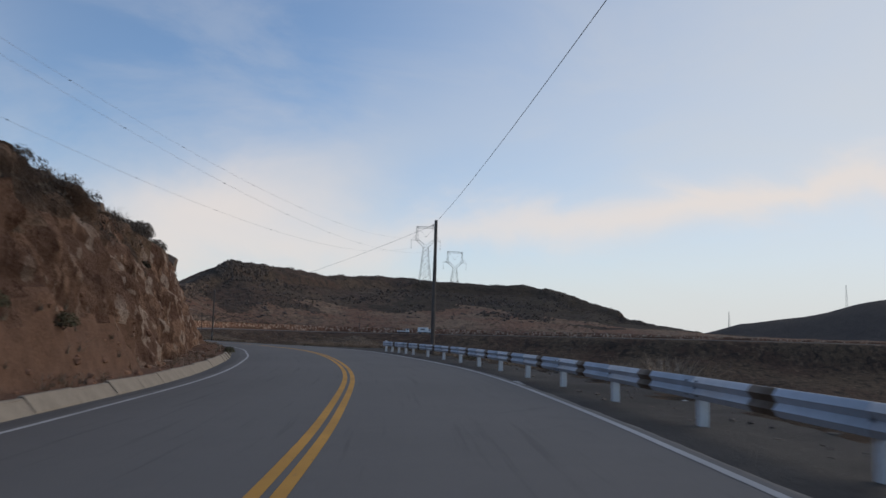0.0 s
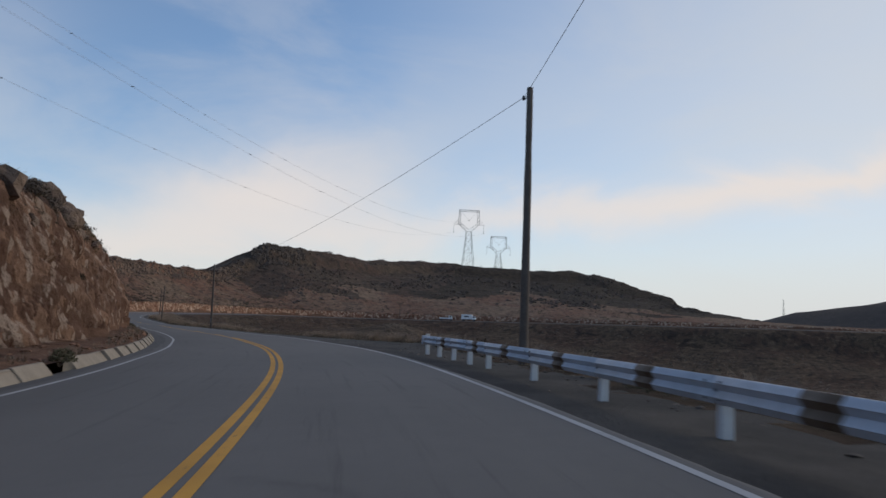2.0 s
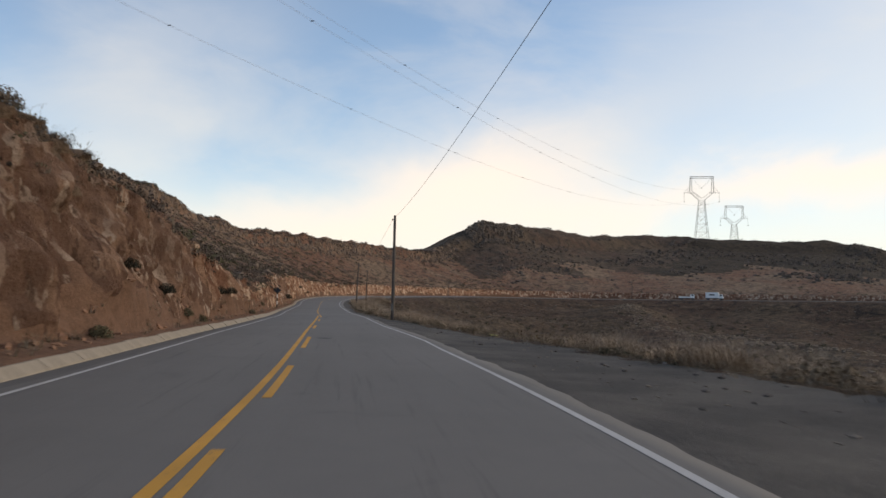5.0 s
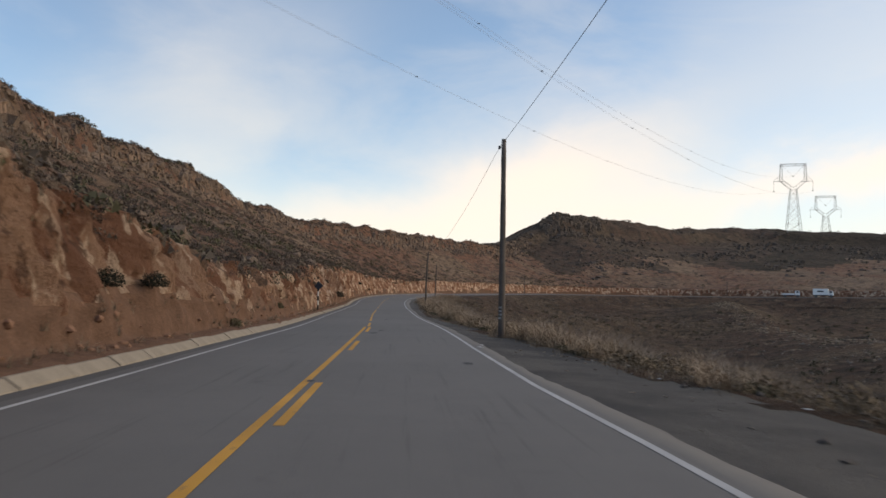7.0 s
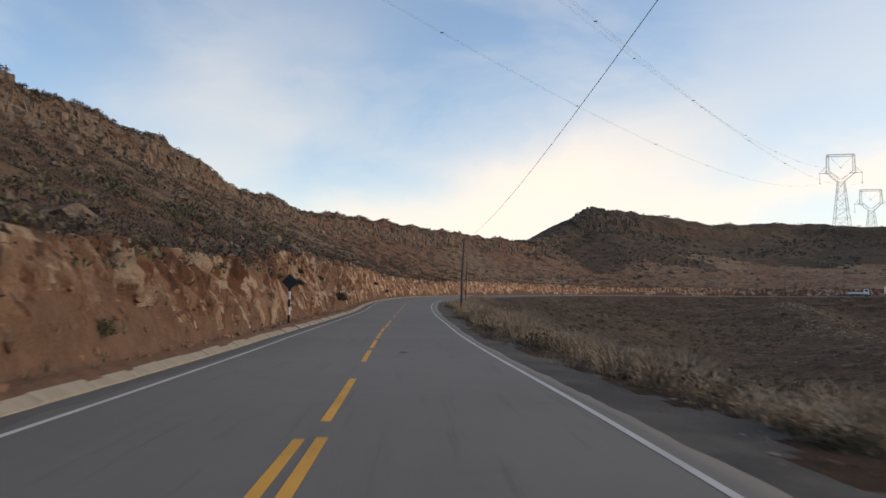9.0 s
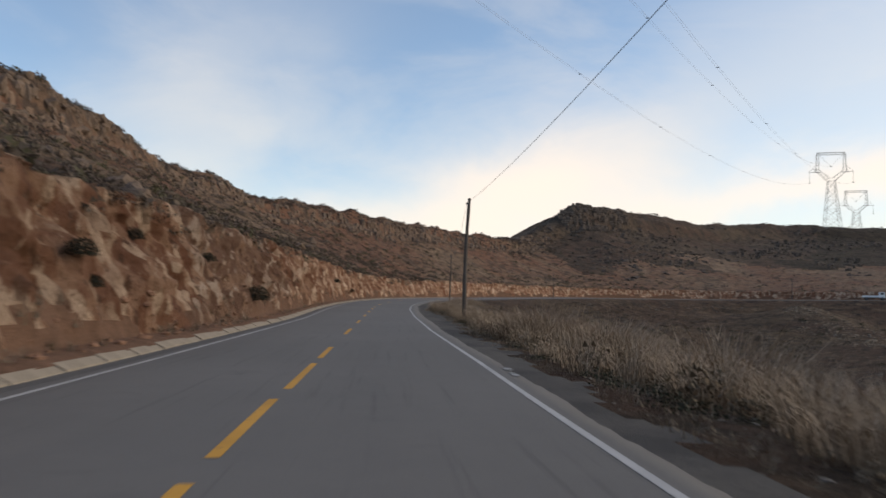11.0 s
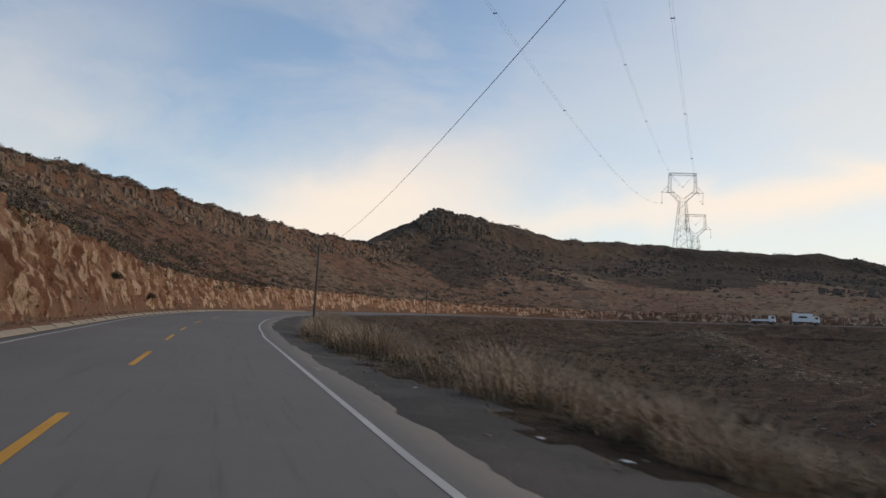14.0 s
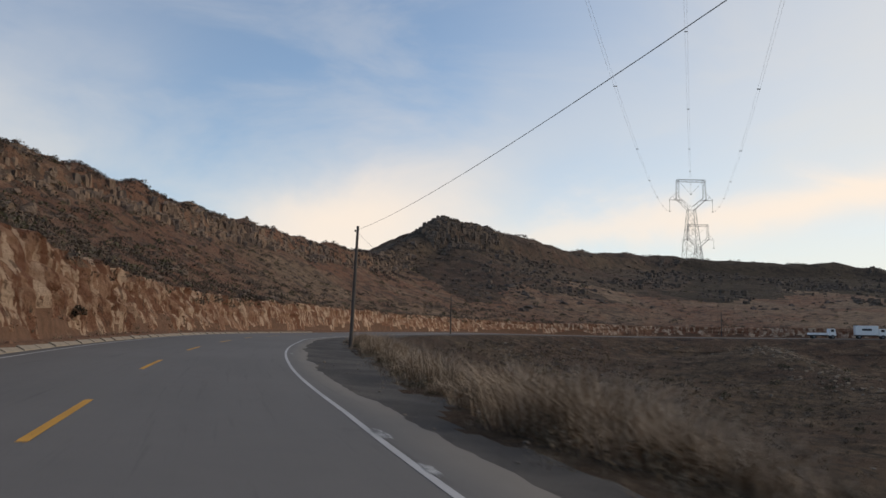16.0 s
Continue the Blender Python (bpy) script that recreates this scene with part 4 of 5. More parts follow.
def pole(key, x, y, z0, z1, lean=(0, 0), bend=0.0):
    ob = tagged(empty("utility_pole", pose(x, y, z0)), "weathered round wooden utility pole beside the road", "utility pole", "poles along the road")
    bm = bmesh.new()
    h, n, k = z1 - z0, 12, 9
    rings = []
    for i in range(k + 1):
        t = i / k
        zz = -0.5 + (h + 0.5) * t
        cx, cy = lean[0] * t + bend * math.sin(t * math.pi), lean[1] * t
        r = 0.135 - 0.05 * t + 0.006 * math.sin(i * 2.3 + x)
        rings.append([bm.verts.new((cx + r * math.cos(a), cy + r * math.sin(a), zz)) for a in (j * 2 * math.pi / n for j in range(n))])
    for a, b in zip(rings, rings[1:]):
        for j in range(n):
            bm.faces.new((a[j], a[(j + 1) % n], b[(j + 1) % n], b[j]))
    bm.faces.new(rings[-1])
    part("shaft", bm, MAT["wood"], ob, smoothed=True)
    bm = bmesh.new()
    tube(bm, (lean[0] - 0.05, lean[1], h - 0.30), (lean[0] - 0.20, lean[1], h - 0.30), 0.018, 0.018)
    tube(bm, (lean[0] - 0.17, lean[1], h - 0.36), (lean[0] - 0.17, lean[1], h - 0.24), 0.045, 0.045)
    part("bracket", bm, MAT["iron"], ob, "iron wire bracket")
    POLES[key] = (x + lean[0] - 0.16, y + lean[1], z1 - 0.28)
    return ob


def wire(name, a, b, sag, radius, mat, label, category, parent=None):
    cu = bpy.data.curves.new(name, "CURVE")
    cu.dimensions, cu.bevel_depth, cu.bevel_resolution = "3D", radius, 1
    sp = cu.splines.new("POLY")
    n = 36
    sp.points.add(n)
    for i in range(n + 1):
        t = i / n
        p = Vector(a).lerp(Vector(b), t)
        sp.points[i].co = (p.x, p.y, p.z - 4 * sag * t * (1 - t), 1)
    cu.materials.append(mat)
    ob = new(name, cu)
    ob.parent = parent
    return tagged(ob, label, category)


pole("p0", 5.95, -26, 1.2, 9.0)
pole("p1", 0.68, 47.6, 2.0, 9.85)
p3 = pole("p3", -30.1, 116.9, 2.0, 9.15)
pole("p5", -61.06, 183.5, 2.2, 9.05, (0.21, 0.05), -0.10)
pole("p6", -90.0, 257.7, 3.5, 10.75, (0.25, 0))
pole("p7", -96.8, 354.0, 4.3, 11.6)
pole("p8", -35.5, 431.5, 5.0, 12.4)
for k in range(4):
    bm = bmesh.new()
    box(bm, (0.12, 0.012, 0.07), Matrix.Translation((-0.02, -0.132, 0.55 + k * 0.13)))
    part("painted_mark", bm, MAT["white_old"], p3, "white painted mark")
for a, b, sag in (("p0", "p1", 0.9), ("p1", "p3", 1.0), ("p3", "p5", 1.0), ("p5", "p6", 1.28), ("p6", "p7", 1.2), ("p7", "p8", 1.2)):
    wire("overhead_wire", POLES[a], POLES[b], sag, 0.0075, MAT["wire"], "thin black overhead wire strung between wooden poles", "wire")

# ---------------------------------------------------------------- pylons and the high line
LINE_DIR = Vector((-0.1524, -0.9883, 0))


def pylon(x, y, ztop, zbase, scale=1.0):
    ang = math.degrees(math.atan2(LINE_DIR.x, -LINE_DIR.y)) * -1
    ob = tagged(empty("transmission_tower", pose(x, y, zbase, 0, 0, ang)), "tall grey lattice steel transmission tower on the ridge", "transmission tower", "towers of the high line")
    H = ztop - zbase

    def strut(bm, a, b, r=0.16):
        tube(bm, a, b, 0.6 * r * scale, 0.6 * r * scale, 4)

    k = scale
    waist, wide, foot = H - 17.5 * k, 2.0 * k, 6.6 * k
    bm = bmesh.new()
    lv = 8
    quad = []
    for i in range(lv + 1):
        t = i / lv
        zz, hw = waist * t, foot + (wide - foot) * t ** 0.9
        quad.append([(-hw, -hw, zz), (hw, -hw, zz), (hw, hw, zz), (-hw, hw, zz)])
    for a, b in zip(quad, quad[1:]):
        for j in range(4):
            strut(bm, a[j], b[j], 0.20)
            strut(bm, a[j], b[(j + 1) % 4], 0.10)
            strut(bm, a[(j + 1) % 4], b[j], 0.10)
            strut(bm, b[j], b[(j + 1) % 4], 0.09)
    part("body", bm, MAT["steel"], ob)
    bm = bmesh.new()
    for sgn in (-1, 1):
        for yy in (-0.9 * k, 0.9 * k):
            strut(bm, (sgn * wide, yy * 1.8, waist), (sgn * 8.6 * k, yy, H - 11.5 * k), 0.18)
            strut(bm, (sgn * wide * 0.2, yy * 1.8, waist + 1.5 * k), (sgn * 7.0 * k, yy, H - 10.5 * k), 0.14)
            strut(bm, (sgn * 8.6 * k, yy, H - 11.5 * k), (sgn * 8.2 * k, yy, H), 0.18)
            strut(bm, (sgn * 7.0 * k, yy, H - 10.5 * k), (sgn * 7.0 * k, yy, H), 0.14)
        for q in range(5):
            z1, z2 = H - 11.5 * k + q * 2.3 * k, H - 11.5 * k + (q + 1) * 2.3 * k
            strut(bm, (sgn * 8.5 * k, 0, z1), (sgn * 7.0 * k, 0, z2), 0.09)
        for q in range(4):
            t1, t2 = q / 4, (q + 1) / 4
            strut(bm, (sgn * (wide + (8.6 * k - wide) * t1), 0, waist + (6 * k) * t1), (sgn * (0.4 * k + 6.6 * k * t2), 0, waist + 1.5 * k + 5.5 * k * t2), 0.09)
    part("head", bm, MAT["steel"], ob)
    bm = bmesh.new()
    for yy in (-0.9 * k, 0.9 * k):
        strut(bm, (-8.2 * k, yy, H), (8.2 * k, yy, H), 0.17)
        strut(bm, (-8.2 * k, yy, H - 1.3 * k), (8.2 * k, yy, H - 1.3 * k), 0.13)
    for q in range(8):
        strut(bm, (-8.2 * k + q * 2.05 * k, 0, H), (-8.2 * k + (q + 1) * 2.05 * k, 0, H - 1.3 * k), 0.08)
    part("cross_beam", bm, MAT["steel"], ob)
    for sgn in (-1, 1):
        bm = bmesh.new()
        tip = (sgn * 12.8 * k, 0, H - 11.9 * k)
        for yy in (-0.9 * k, 0.9 * k):
            strut(bm, (sgn * 5.6 * k, yy, H - 12.0 * k), tip, 0.15)
        strut(bm, (sgn * 8.4 * k, 0, H - 7.6 * k), tip, 0.14)
        strut(bm, (sgn * 10.4 * k, 0, H - 9.7 * k), (sgn * 9.6 * k, 0, H - 11.9 * k), 0.09)
        strut(bm, (sgn * 8.5 * k, 0, H - 9.6 * k), (sgn * 9.6 * k, 0, H - 11.9 * k), 0.09)
        part("arm", bm, MAT["steel"], ob)
    for px, pz in ((-12.4, 12.0), (0.0, 2.0), (12.4, 12.0)):
        bm = bmesh.new()
        low = Vector((px * k, 0, H - (pz + 6.5) * k))
        if px:
            tube(bm, (px * k, 0, H - pz * k), low, 0.085 * k, 0.085 * k, 6)
        else:
            for sgn in (-1, 1):
                tube(bm, (sgn * 6.6 * k, 0, H - 1.4 * k), low, 0.05 * k, 0.05 * k, 5)
        tube(bm, low + Vector((-0.45, 0, 0)), low + Vector((0.45, 0, 0)), 0.22 * k, 0.22 * k, 8)
        part("insulator", bm, MAT["iron"], ob, "hanging insulator string")
    return ob.matrix_basis, H, k


TOWER = pylon(-3.6, 687.0, 98.1, 34.0)
pylon(26.5, 853.0, 95.6, 42.0, 0.98)
m, H, k = TOWER
for px, pz in ((-12.4, 18.5), (0.0, 8.5), (12.4, 18.5)):
    for twin in (-0.22, 0.22):
        a = m @ Vector((px * k + twin, 0, H - pz * k))
        b = a + LINE_DIR * 830 + Vector((0, 0, 0))
        wire("power_conductor", a, b, 33.0, 0.013, MAT["conductor"], "twin high-voltage conductor sagging from the lattice tower", "power line")
    for q in range(1, 14):
        t = q * 57.0 / 830
        a = m @ Vector((px * k, 0, H - pz * k))
        p = a + LINE_DIR * (830 * t)
        bm = bmesh.new()
        box(bm, (0.62, 0.14, 0.14), Matrix.Translation((p.x, p.y, p.z - 4 * 33.0 * t * (1 - t))), 0.03)
        ob = part("line_spacer", bm, MAT["iron"])
        tagged(ob, "dark spacer clamped between twin conductors", "spacer", "spacers on the high line")


def mast(x, y, z0, h):
    ob = tagged(empty("radio_mast", pose(x, y, z0)), "thin lattice radio mast on a distant ridge", "radio mast")
    bm = bmesh.new()
    for sx_, sy_ in ((-1, -1), (1, -1), (0, 1)):
        tube(bm, (sx_ * 1.6, sy_ * 1.6, 0), (sx_ * 0.3, sy_ * 0.3, h), 0.22, 0.16, 4)
    for q in range(12):
        t, t2 = q / 12, (q + 1) / 12
        w1, w2 = 1.6 - 1.3 * t, 1.6 - 1.3 * t2
        tube(bm, (-w1, -w1, h * t), (w2, -w2, h * t2), 0.12, 0.12, 4)
    part("lattice", bm, MAT["steel"], ob)


mast(1300 * math.sin(radians(27.3)), 1300 * math.cos(radians(27.3)), 62, 36)
mast(1300 * math.sin(radians(20.3)), 1300 * math.cos(radians(20.3)), 30, 28)

# ---------------------------------------------------------------- growth and stones
def valley_pt(x, y):
    """Places on the valley floor away from the road."""
    s, o = station(x, y)
    e_ = lane_r(s) + APRON
    g_ = e_ + gravel(s)
    f_ = smooth(5, 16, o - e_)
    z = road_z(s) * (1 - f_) + blend_z(x, y) * f_ + right_z(s, np.minimum(o, 40)) - valley(o - g_, x, y) + 0.35 * fbm(x * 0.35, y * 0.35, octaves=4, seed=51)
    z = z + 1.2 * smooth(8, 30, o - g_) * fbm(x * 0.05, y * 0.05, octaves=4, seed=53) - 0.05 * np.clip(x - 18, 0, 700) * smooth(2, 14, o - g_)
    z = np.where(o > e_ + 9, spur_rise(x, y, z), z)
    return np.stack([x, y, z], -1), o - g_


def leaf_cloud(name, centres, radii, per, mat, flat=0.75, leaf=0.30, up=0.35):
    """Many shrubs in one mesh: each a ragged dome of small leaf clumps."""
    n = len(centres)
    c = np.repeat(np.asarray(centres, float), per, 0)
    r = np.repeat(np.asarray(radii, float), per)
    d = rng.normal(size=(n * per, 3)); d /= np.linalg.norm(d, axis=1)[:, None]
    d[:, 2] = np.abs(d[:, 2])
    rad = r * (0.45 + 0.6 * rng.random(n * per) ** 0.6)
    mid = c + d * rad[:, None] * np.array([1, 1, flat]) - np.array([0, 0, 0.12]) * r[:, None]
    size = (leaf * r * (0.5 + rng.random(n * per)))[:, None]
    a = rng.normal(size=(n * per, 3)); a[:, 2] *= 0.8; a /= np.linalg.norm(a, axis=1)[:, None]
    b = np.cross(a, d + 0.4 * rng.normal(size=d.shape)); b /= np.linalg.norm(b, axis=1)[:, None] + 1e-9
    v = np.stack([mid - a * size, mid + a * size, mid + b * size * 1.2 + np.array([0, 0, up]) * size], 1).reshape(-1, 3)
    me = bpy.data.meshes.new(name)
    k = n * per
    me.vertices.add(3 * k); me.loops.add(3 * k); me.polygons.add(k)
    me.vertices.foreach_set("co", v.ravel())
    me.loops.foreach_set("vertex_index", np.arange(3 * k, dtype=np.int32))
    me.polygons.foreach_set("loop_start", np.arange(0, 3 * k, 3, dtype=np.int32))
    me.materials.append(mat)
    me.update(calc_edges=True)
    return new(name, me)


def grass(name, centres, heights, per, mat, spread=0.22, width=0.016, bend=1.15):
    """Bunch grass: every tuft a fan of thin bent blades, two triangles each."""
    n = len(centres)
    c = np.repeat(np.asarray(centres, float), per, 0)
    h = np.repeat(np.asarray(heights, float), per) * (0.55 + 0.6 * rng.random(n * per))
    ang = rng.random(n * per) * 2 * np.pi
    lean = (0.15 + bend * rng.random(n * per) ** 1.3) * h
    root = c + np.stack([np.cos(ang), np.sin(ang), 0 * ang], 1) * (spread * h * rng.random(n * per))[:, None] * 0.8 - np.array([0, 0, 0.05])
    d = np.stack([np.cos(ang), np.sin(ang), 0 * ang], 1)
    side = np.stack([-np.sin(ang), np.cos(ang), 0 * ang], 1) * (width * (0.7 + 0.8 * rng.random(n * per)))[:, None]
    mid = root + d * (0.35 * lean)[:, None] + np.array([0, 0, 1.0]) * (0.62 * h)[:, None]
    tip = root + d * lean[:, None] + np.array([0, 0, 1.0]) * h[:, None] * (0.75 + 0.25 * rng.random(n * per))[:, None]
    v = np.stack([root - side, root + side, mid + side * 0.6, mid - side * 0.6, tip], 1).reshape(-1, 3)
    k = n * per
    base = (np.arange(k) * 5)[:, None]
    tris = (base[:, None, :] + np.array([[0, 1, 2], [3, 2, 4]])[None]).reshape(-1, 3)
    me = bpy.data.meshes.new(name)
    me.vertices.add(5 * k); me.loops.add(len(tris) * 3); me.polygons.add(len(tris))
    me.vertices.foreach_set("co", v.ravel())
    me.loops.foreach_set("vertex_index", tris.ravel().astype(np.int32))
    me.polygons.foreach_set("loop_start", np.arange(0, len(tris) * 3, 3, dtype=np.int32))
    me.materials.append(mat)
    me.update(calc_edges=True)
    return new(name, me)


_bm = bmesh.new()
bmesh.ops.create_icosphere(_bm, subdivisions=1, radius=1.0)
_bm.verts.ensure_lookup_table()
ICO_V = np.array([v.co[:] for v in _bm.verts]); ICO_F = np.array([[v.index for v in f.verts] for f in _bm.faces])
_bm.free()
_bm = bmesh.new()
bmesh.ops.create_icosphere(_bm, subdivisions=2, radius=1.0)
_bm.verts.ensure_lookup_table()
ICO2_V = np.array([v.co[:] for v in _bm.verts]); ICO2_F = np.array([[v.index for v in f.verts] for f in _bm.faces])
_bm.free()


def stones(name, centres, sizes, mat, tall=1.0, fine=False, blocky=0.0):
    """Broken stones in one mesh, each with its own angular shape."""
    bv, bf = (ICO2_V, ICO2_F) if fine else (ICO_V, ICO_F)
    V, F_, k = [], [], len(bv)
    for i, (c, r) in enumerate(zip(centres, sizes)):
        v = bv.copy()
        if blocky:
            v = v / np.max(np.abs(v), axis=1)[:, None] * blocky + v * (1 - blocky)
        v = v * (1 + 0.22 * rng.normal(size=(k, 1)).clip(-1.4, 1.4))
        v = v * np.array([0.7 + 0.6 * rng.random(), 0.7 + 0.6 * rng.random(), (0.5 + 0.5 * rng.random()) * tall])
        a = rng.random() * 6.283
        ca, sa = math.cos(a), math.sin(a)
        v = np.stack([v[:, 0] * ca - v[:, 1] * sa, v[:, 0] * sa + v[:, 1] * ca, v[:, 2]], 1)
        V.append(v * r + c); F_.append(bf + i * k)
    return new(name, mesh_of(name, np.vstack(V), np.vstack(F_), [mat]))


def pick(n, s_lo, s_hi):
    return s_lo + (s_hi - s_lo) * rng.random(n)


# scrub on the slopes above the road
s = np.r_[pick(6800, 55, 330), pick(3600, 330, 600)]
w = crest_w(s)
t0 = lane_l(s) + GUTTER + KERB_W + 0.15 + setback(s) + bank_h(s) * run_k(s)
a = rng.random(len(s)) ** 1.3
u = t0 + (np.maximum(w, t0 + 6) - t0) * a
P = left_pt(s, u)
dens = vnoise(P[:, 0] * 0.07, P[:, 1] * 0.07, seed=90)
ok = rng.random(len(s)) < 0.25 + 1.1 * dens
size = (0.22 + 0.62 * rng.random(len(s)) ** 2) * np.where(s > 400, 1.35, np.where(s < 98, 0.55, 1.0))
half = rng.random(len(s)) < 0.72
tagged(leaf_cloud("hillside_scrub", P[ok & half], size[ok & half], 38, MAT["scrub"], 0.75, 0.15, 0.7), "low dark grey-brown scrub scattered over the hillside", "scrub", kind="stuff")
tagged(leaf_cloud("olive_scrub", P[ok & ~half], size[ok & ~half], 38, MAT["scrub_green"], 0.75, 0.15, 0.7), "dull olive scrub scattered over the hillside", "scrub", kind="stuff")
# thick scrub just above the cut
s = np.r_[pick(2600, 96, 215), pick(1500, 215, 330)]
t0 = lane_l(s) + GUTTER + KERB_W + 0.4 + bank_h(s) * run_k(s)
reach = rng.random(len(s)) ** 1.5
P = left_pt(s, t0 + 0.84 * (crest_w(s) - t0) * reach)
ok = vnoise(P[:, 0] * 0.2, P[:, 1] * 0.2, seed=92) > 0.30 + 0.22 * reach
tagged(leaf_cloud("thick_scrub", P[ok], 0.22 + 0.42 * rng.random(ok.sum()) ** 1.6, 90, MAT["bank_scrub"], 0.85, 0.075, 0.7), "thick dark purple-brown scrub above the cut bank", "scrub", kind="stuff")
# bunch grass between the scrub
s = np.r_[pick(5200, 55, 330), pick(2500, 330, 520)]
w = crest_w(s)
t0 = lane_l(s) + GUTTER + KERB_W + 0.1 + setback(s) + bank_h(s) * run_k(s)
u = t0 + (np.maximum(w, t0 + 6) - t0) * rng.random(len(s))
tagged(grass("hillside_grass", left_pt(s, u), 0.25 + 0.35 * rng.random(len(s)), 7, MAT["grass"], 0.7, 0.018), "straw-coloured bunch grass on the dry slope", "grass", kind="stuff")
# scrub along the skyline and on top of the near bank
s = pick(1700, 90, 430)
P = left_pt(s, crest_w(s) * (0.93 + 0.10 * rng.random(len(s))))
tagged(leaf_cloud("crest_scrub", P, (0.22 + 0.42 * rng.random(len(s)) ** 1.5), 52, MAT["bank_scrub"], 0.9, 0.16, 0.6), "dark scrub along the skyline of the ridge", "scrub", kind="stuff")
s = pick(480, 2, 98)
P = left_pt(s, lane_l(s) + 1.9 + setback(s) + bank_h(s) * run_k(s) + 3.2 * rng.random(len(s)))
tagged(grass("bank_top_scrub", P, 0.16 + 0.36 * rng.random(len(s)) ** 2, 48, MAT["scrub"], 1.0, 0.006), "thin grey-brown scrub on top of the cut bank", "scrub", kind="stuff")
s = np.r_[pick(300, 2, 45), pick(90, 45, 98)]
P = left_pt(s, lane_l(s) + GUTTER + KERB_W + 0.55 + setback(s) + bank_h(s) * run_k(s) * (0.84 + 0.6 * rng.random(len(s))))
tagged(leaf_cloud("bank_edge_scrub", P, 0.12 + 0.24 * rng.random(len(s)) ** 1.5, 110, MAT["scrub"], 1.0, 0.07, 1.8), "dark wiry scrub hanging over the edge of the bank", "scrub", kind="stuff")
s = pick(2600, 405, 640)
P = left_pt(s, crest_w(s) * (0.72 + 0.31 * rng.random(len(s)) ** 0.6))
tagged(leaf_cloud("mountain_scrub", P, 0.35 + 0.75 * rng.random(len(s)) ** 1.5, 22, MAT["bank_scrub"], 0.7, 0.22), "dark scrub on the far mountain ridge", "scrub", kind="stuff")

# caprock: jointed columns along the crest
def columns(name, centres, widths, heights, mat):
    """Upright broken columns in one mesh, each an uneven six-sided prism with a chipped top."""
    V, F_ = [], []
    for i, (c, w_, h_) in enumerate(zip(centres, widths, heights)):
        a = np.sort(rng.random() * 6.283 + np.arange(6) * 1.0472 + 0.35 * rng.normal(size=6))
        r = w_ * (0.8 + 0.4 * rng.random(6))
        tilt_ = 0.10 * rng.normal(size=2)
        ring = []
        for z_, k in ((-0.8, 1.1), (0.55 * h_, 1.0), (h_ * (0.86 + 0.06 * rng.random()), 0.95), (h_, 0.55 + 0.2 * rng.random())):
            dz = z_ + (0.12 * w_ * rng.normal(size=6) if z_ > 0.6 * h_ else 0.0)
            j_ = 1 + 0.07 * rng.normal(size=6)
            ring.append(np.stack([c[0] + r * k * j_ * np.cos(a) + tilt_[0] * z_, c[1] + r * k * j_ * np.sin(a) + tilt_[1] * z_, c[2] + dz + 0 * a], 1))
        V.append(np.vstack(ring))
        o = i * 24
        for q in range(3):
            for k in range(6):
                m_ = (k + 1) % 6
                F_.append((o + q * 6 + k, o + q * 6 + m_, o + q * 6 + 6 + m_, o + q * 6 + 6 + k))
        F_.append(tuple(o + 18 + k for k in range(6)))
    return new(name, mesh_of(name, np.vstack(V), F_, [mat]))


s = pick(2100, 94, 432)
wob = 0.05 * fbm(s * 0.045, 4.4, octaves=3, seed=17)
a = 0.885 + wob + 0.028 * rng.normal(size=len(s))
P = left_pt(s, crest_w(s) * a)
tall = 0.45 + 1.1 * vnoise(s * 0.10, 0.0, seed=111) + 0.35 * rng.normal(size=len(s)).clip(-1, 1.5)
ok = tall > np.interp(s, [94, 230, 282, 292], [1.25, 1.15, 0.95, 0.55])
h_ = (0.30 + 0.70 * tall) * np.interp(s, [94, 230, 280, 292, 430], [0.40, 0.48, 0.60, 0.95, 0.9])
tagged(columns("crest_columns", P[ok] - np.array([0, 0, 0.5]), (0.30 + 0.50 * rng.random(len(s)) ** 1.7)[ok], h_[ok], MAT["cliff"]), "upright tan and grey rock columns below the ridge crest", "rocks", kind="stuff")
s = np.r_[pick(520, 92, 290), pick(200, 290, 428)]
P = left_pt(s, crest_w(s) * (0.86 + 0.10 * rng.random(len(s))))
sz = 0.28 + 0.55 * rng.random(len(s)) ** 1.8
P[:, 2] -= 0.6 * sz
tagged(stones("crest_rocks", P, sz, MAT["rock"], 1.4, True, 0.5), "weathered brown rocks along the ridge crest", "rocks", kind="stuff")
# bands of outcrop on the far mountain
s = pick(3000, 428, 560)
tier = rng.integers(0, 4, len(s))
a = np.array([0.42, 0.60, 0.76, 0.92])[tier] + 0.09 * fbm(s * 0.03, tier * 3.7, octaves=3, seed=116) + 0.045 * rng.normal(size=len(s))
gap = vnoise(s * 0.07, tier * 5.3, seed=115) + np.where(tier == 3, 0.15 * (s < 470) - 0.15, 0.0)
ok = (gap > 0.50) & (a < 0.97)
P = left_pt(s, crest_w(s) * a)
far_k = np.interp(s, [428, 450, 490], [0.7, 0.9, 1.35])
tagged(columns("mountain_columns", P[ok] - np.array([0, 0, 0.6]), ((0.40 + 0.75 * rng.random(len(s)) ** 1.5) * far_k)[ok], ((0.5 + 1.0 * rng.random(len(s)) ** 1.8) * far_k)[ok], MAT["mountain_cliff"]), "bands of upright grey rock columns on the far mountain", "rocks", kind="stuff")
s = pick(420, 440, 456)
P = left_pt(s, crest_w(s) * (0.80 + 0.20 * rng.random(len(s)) ** 0.7))
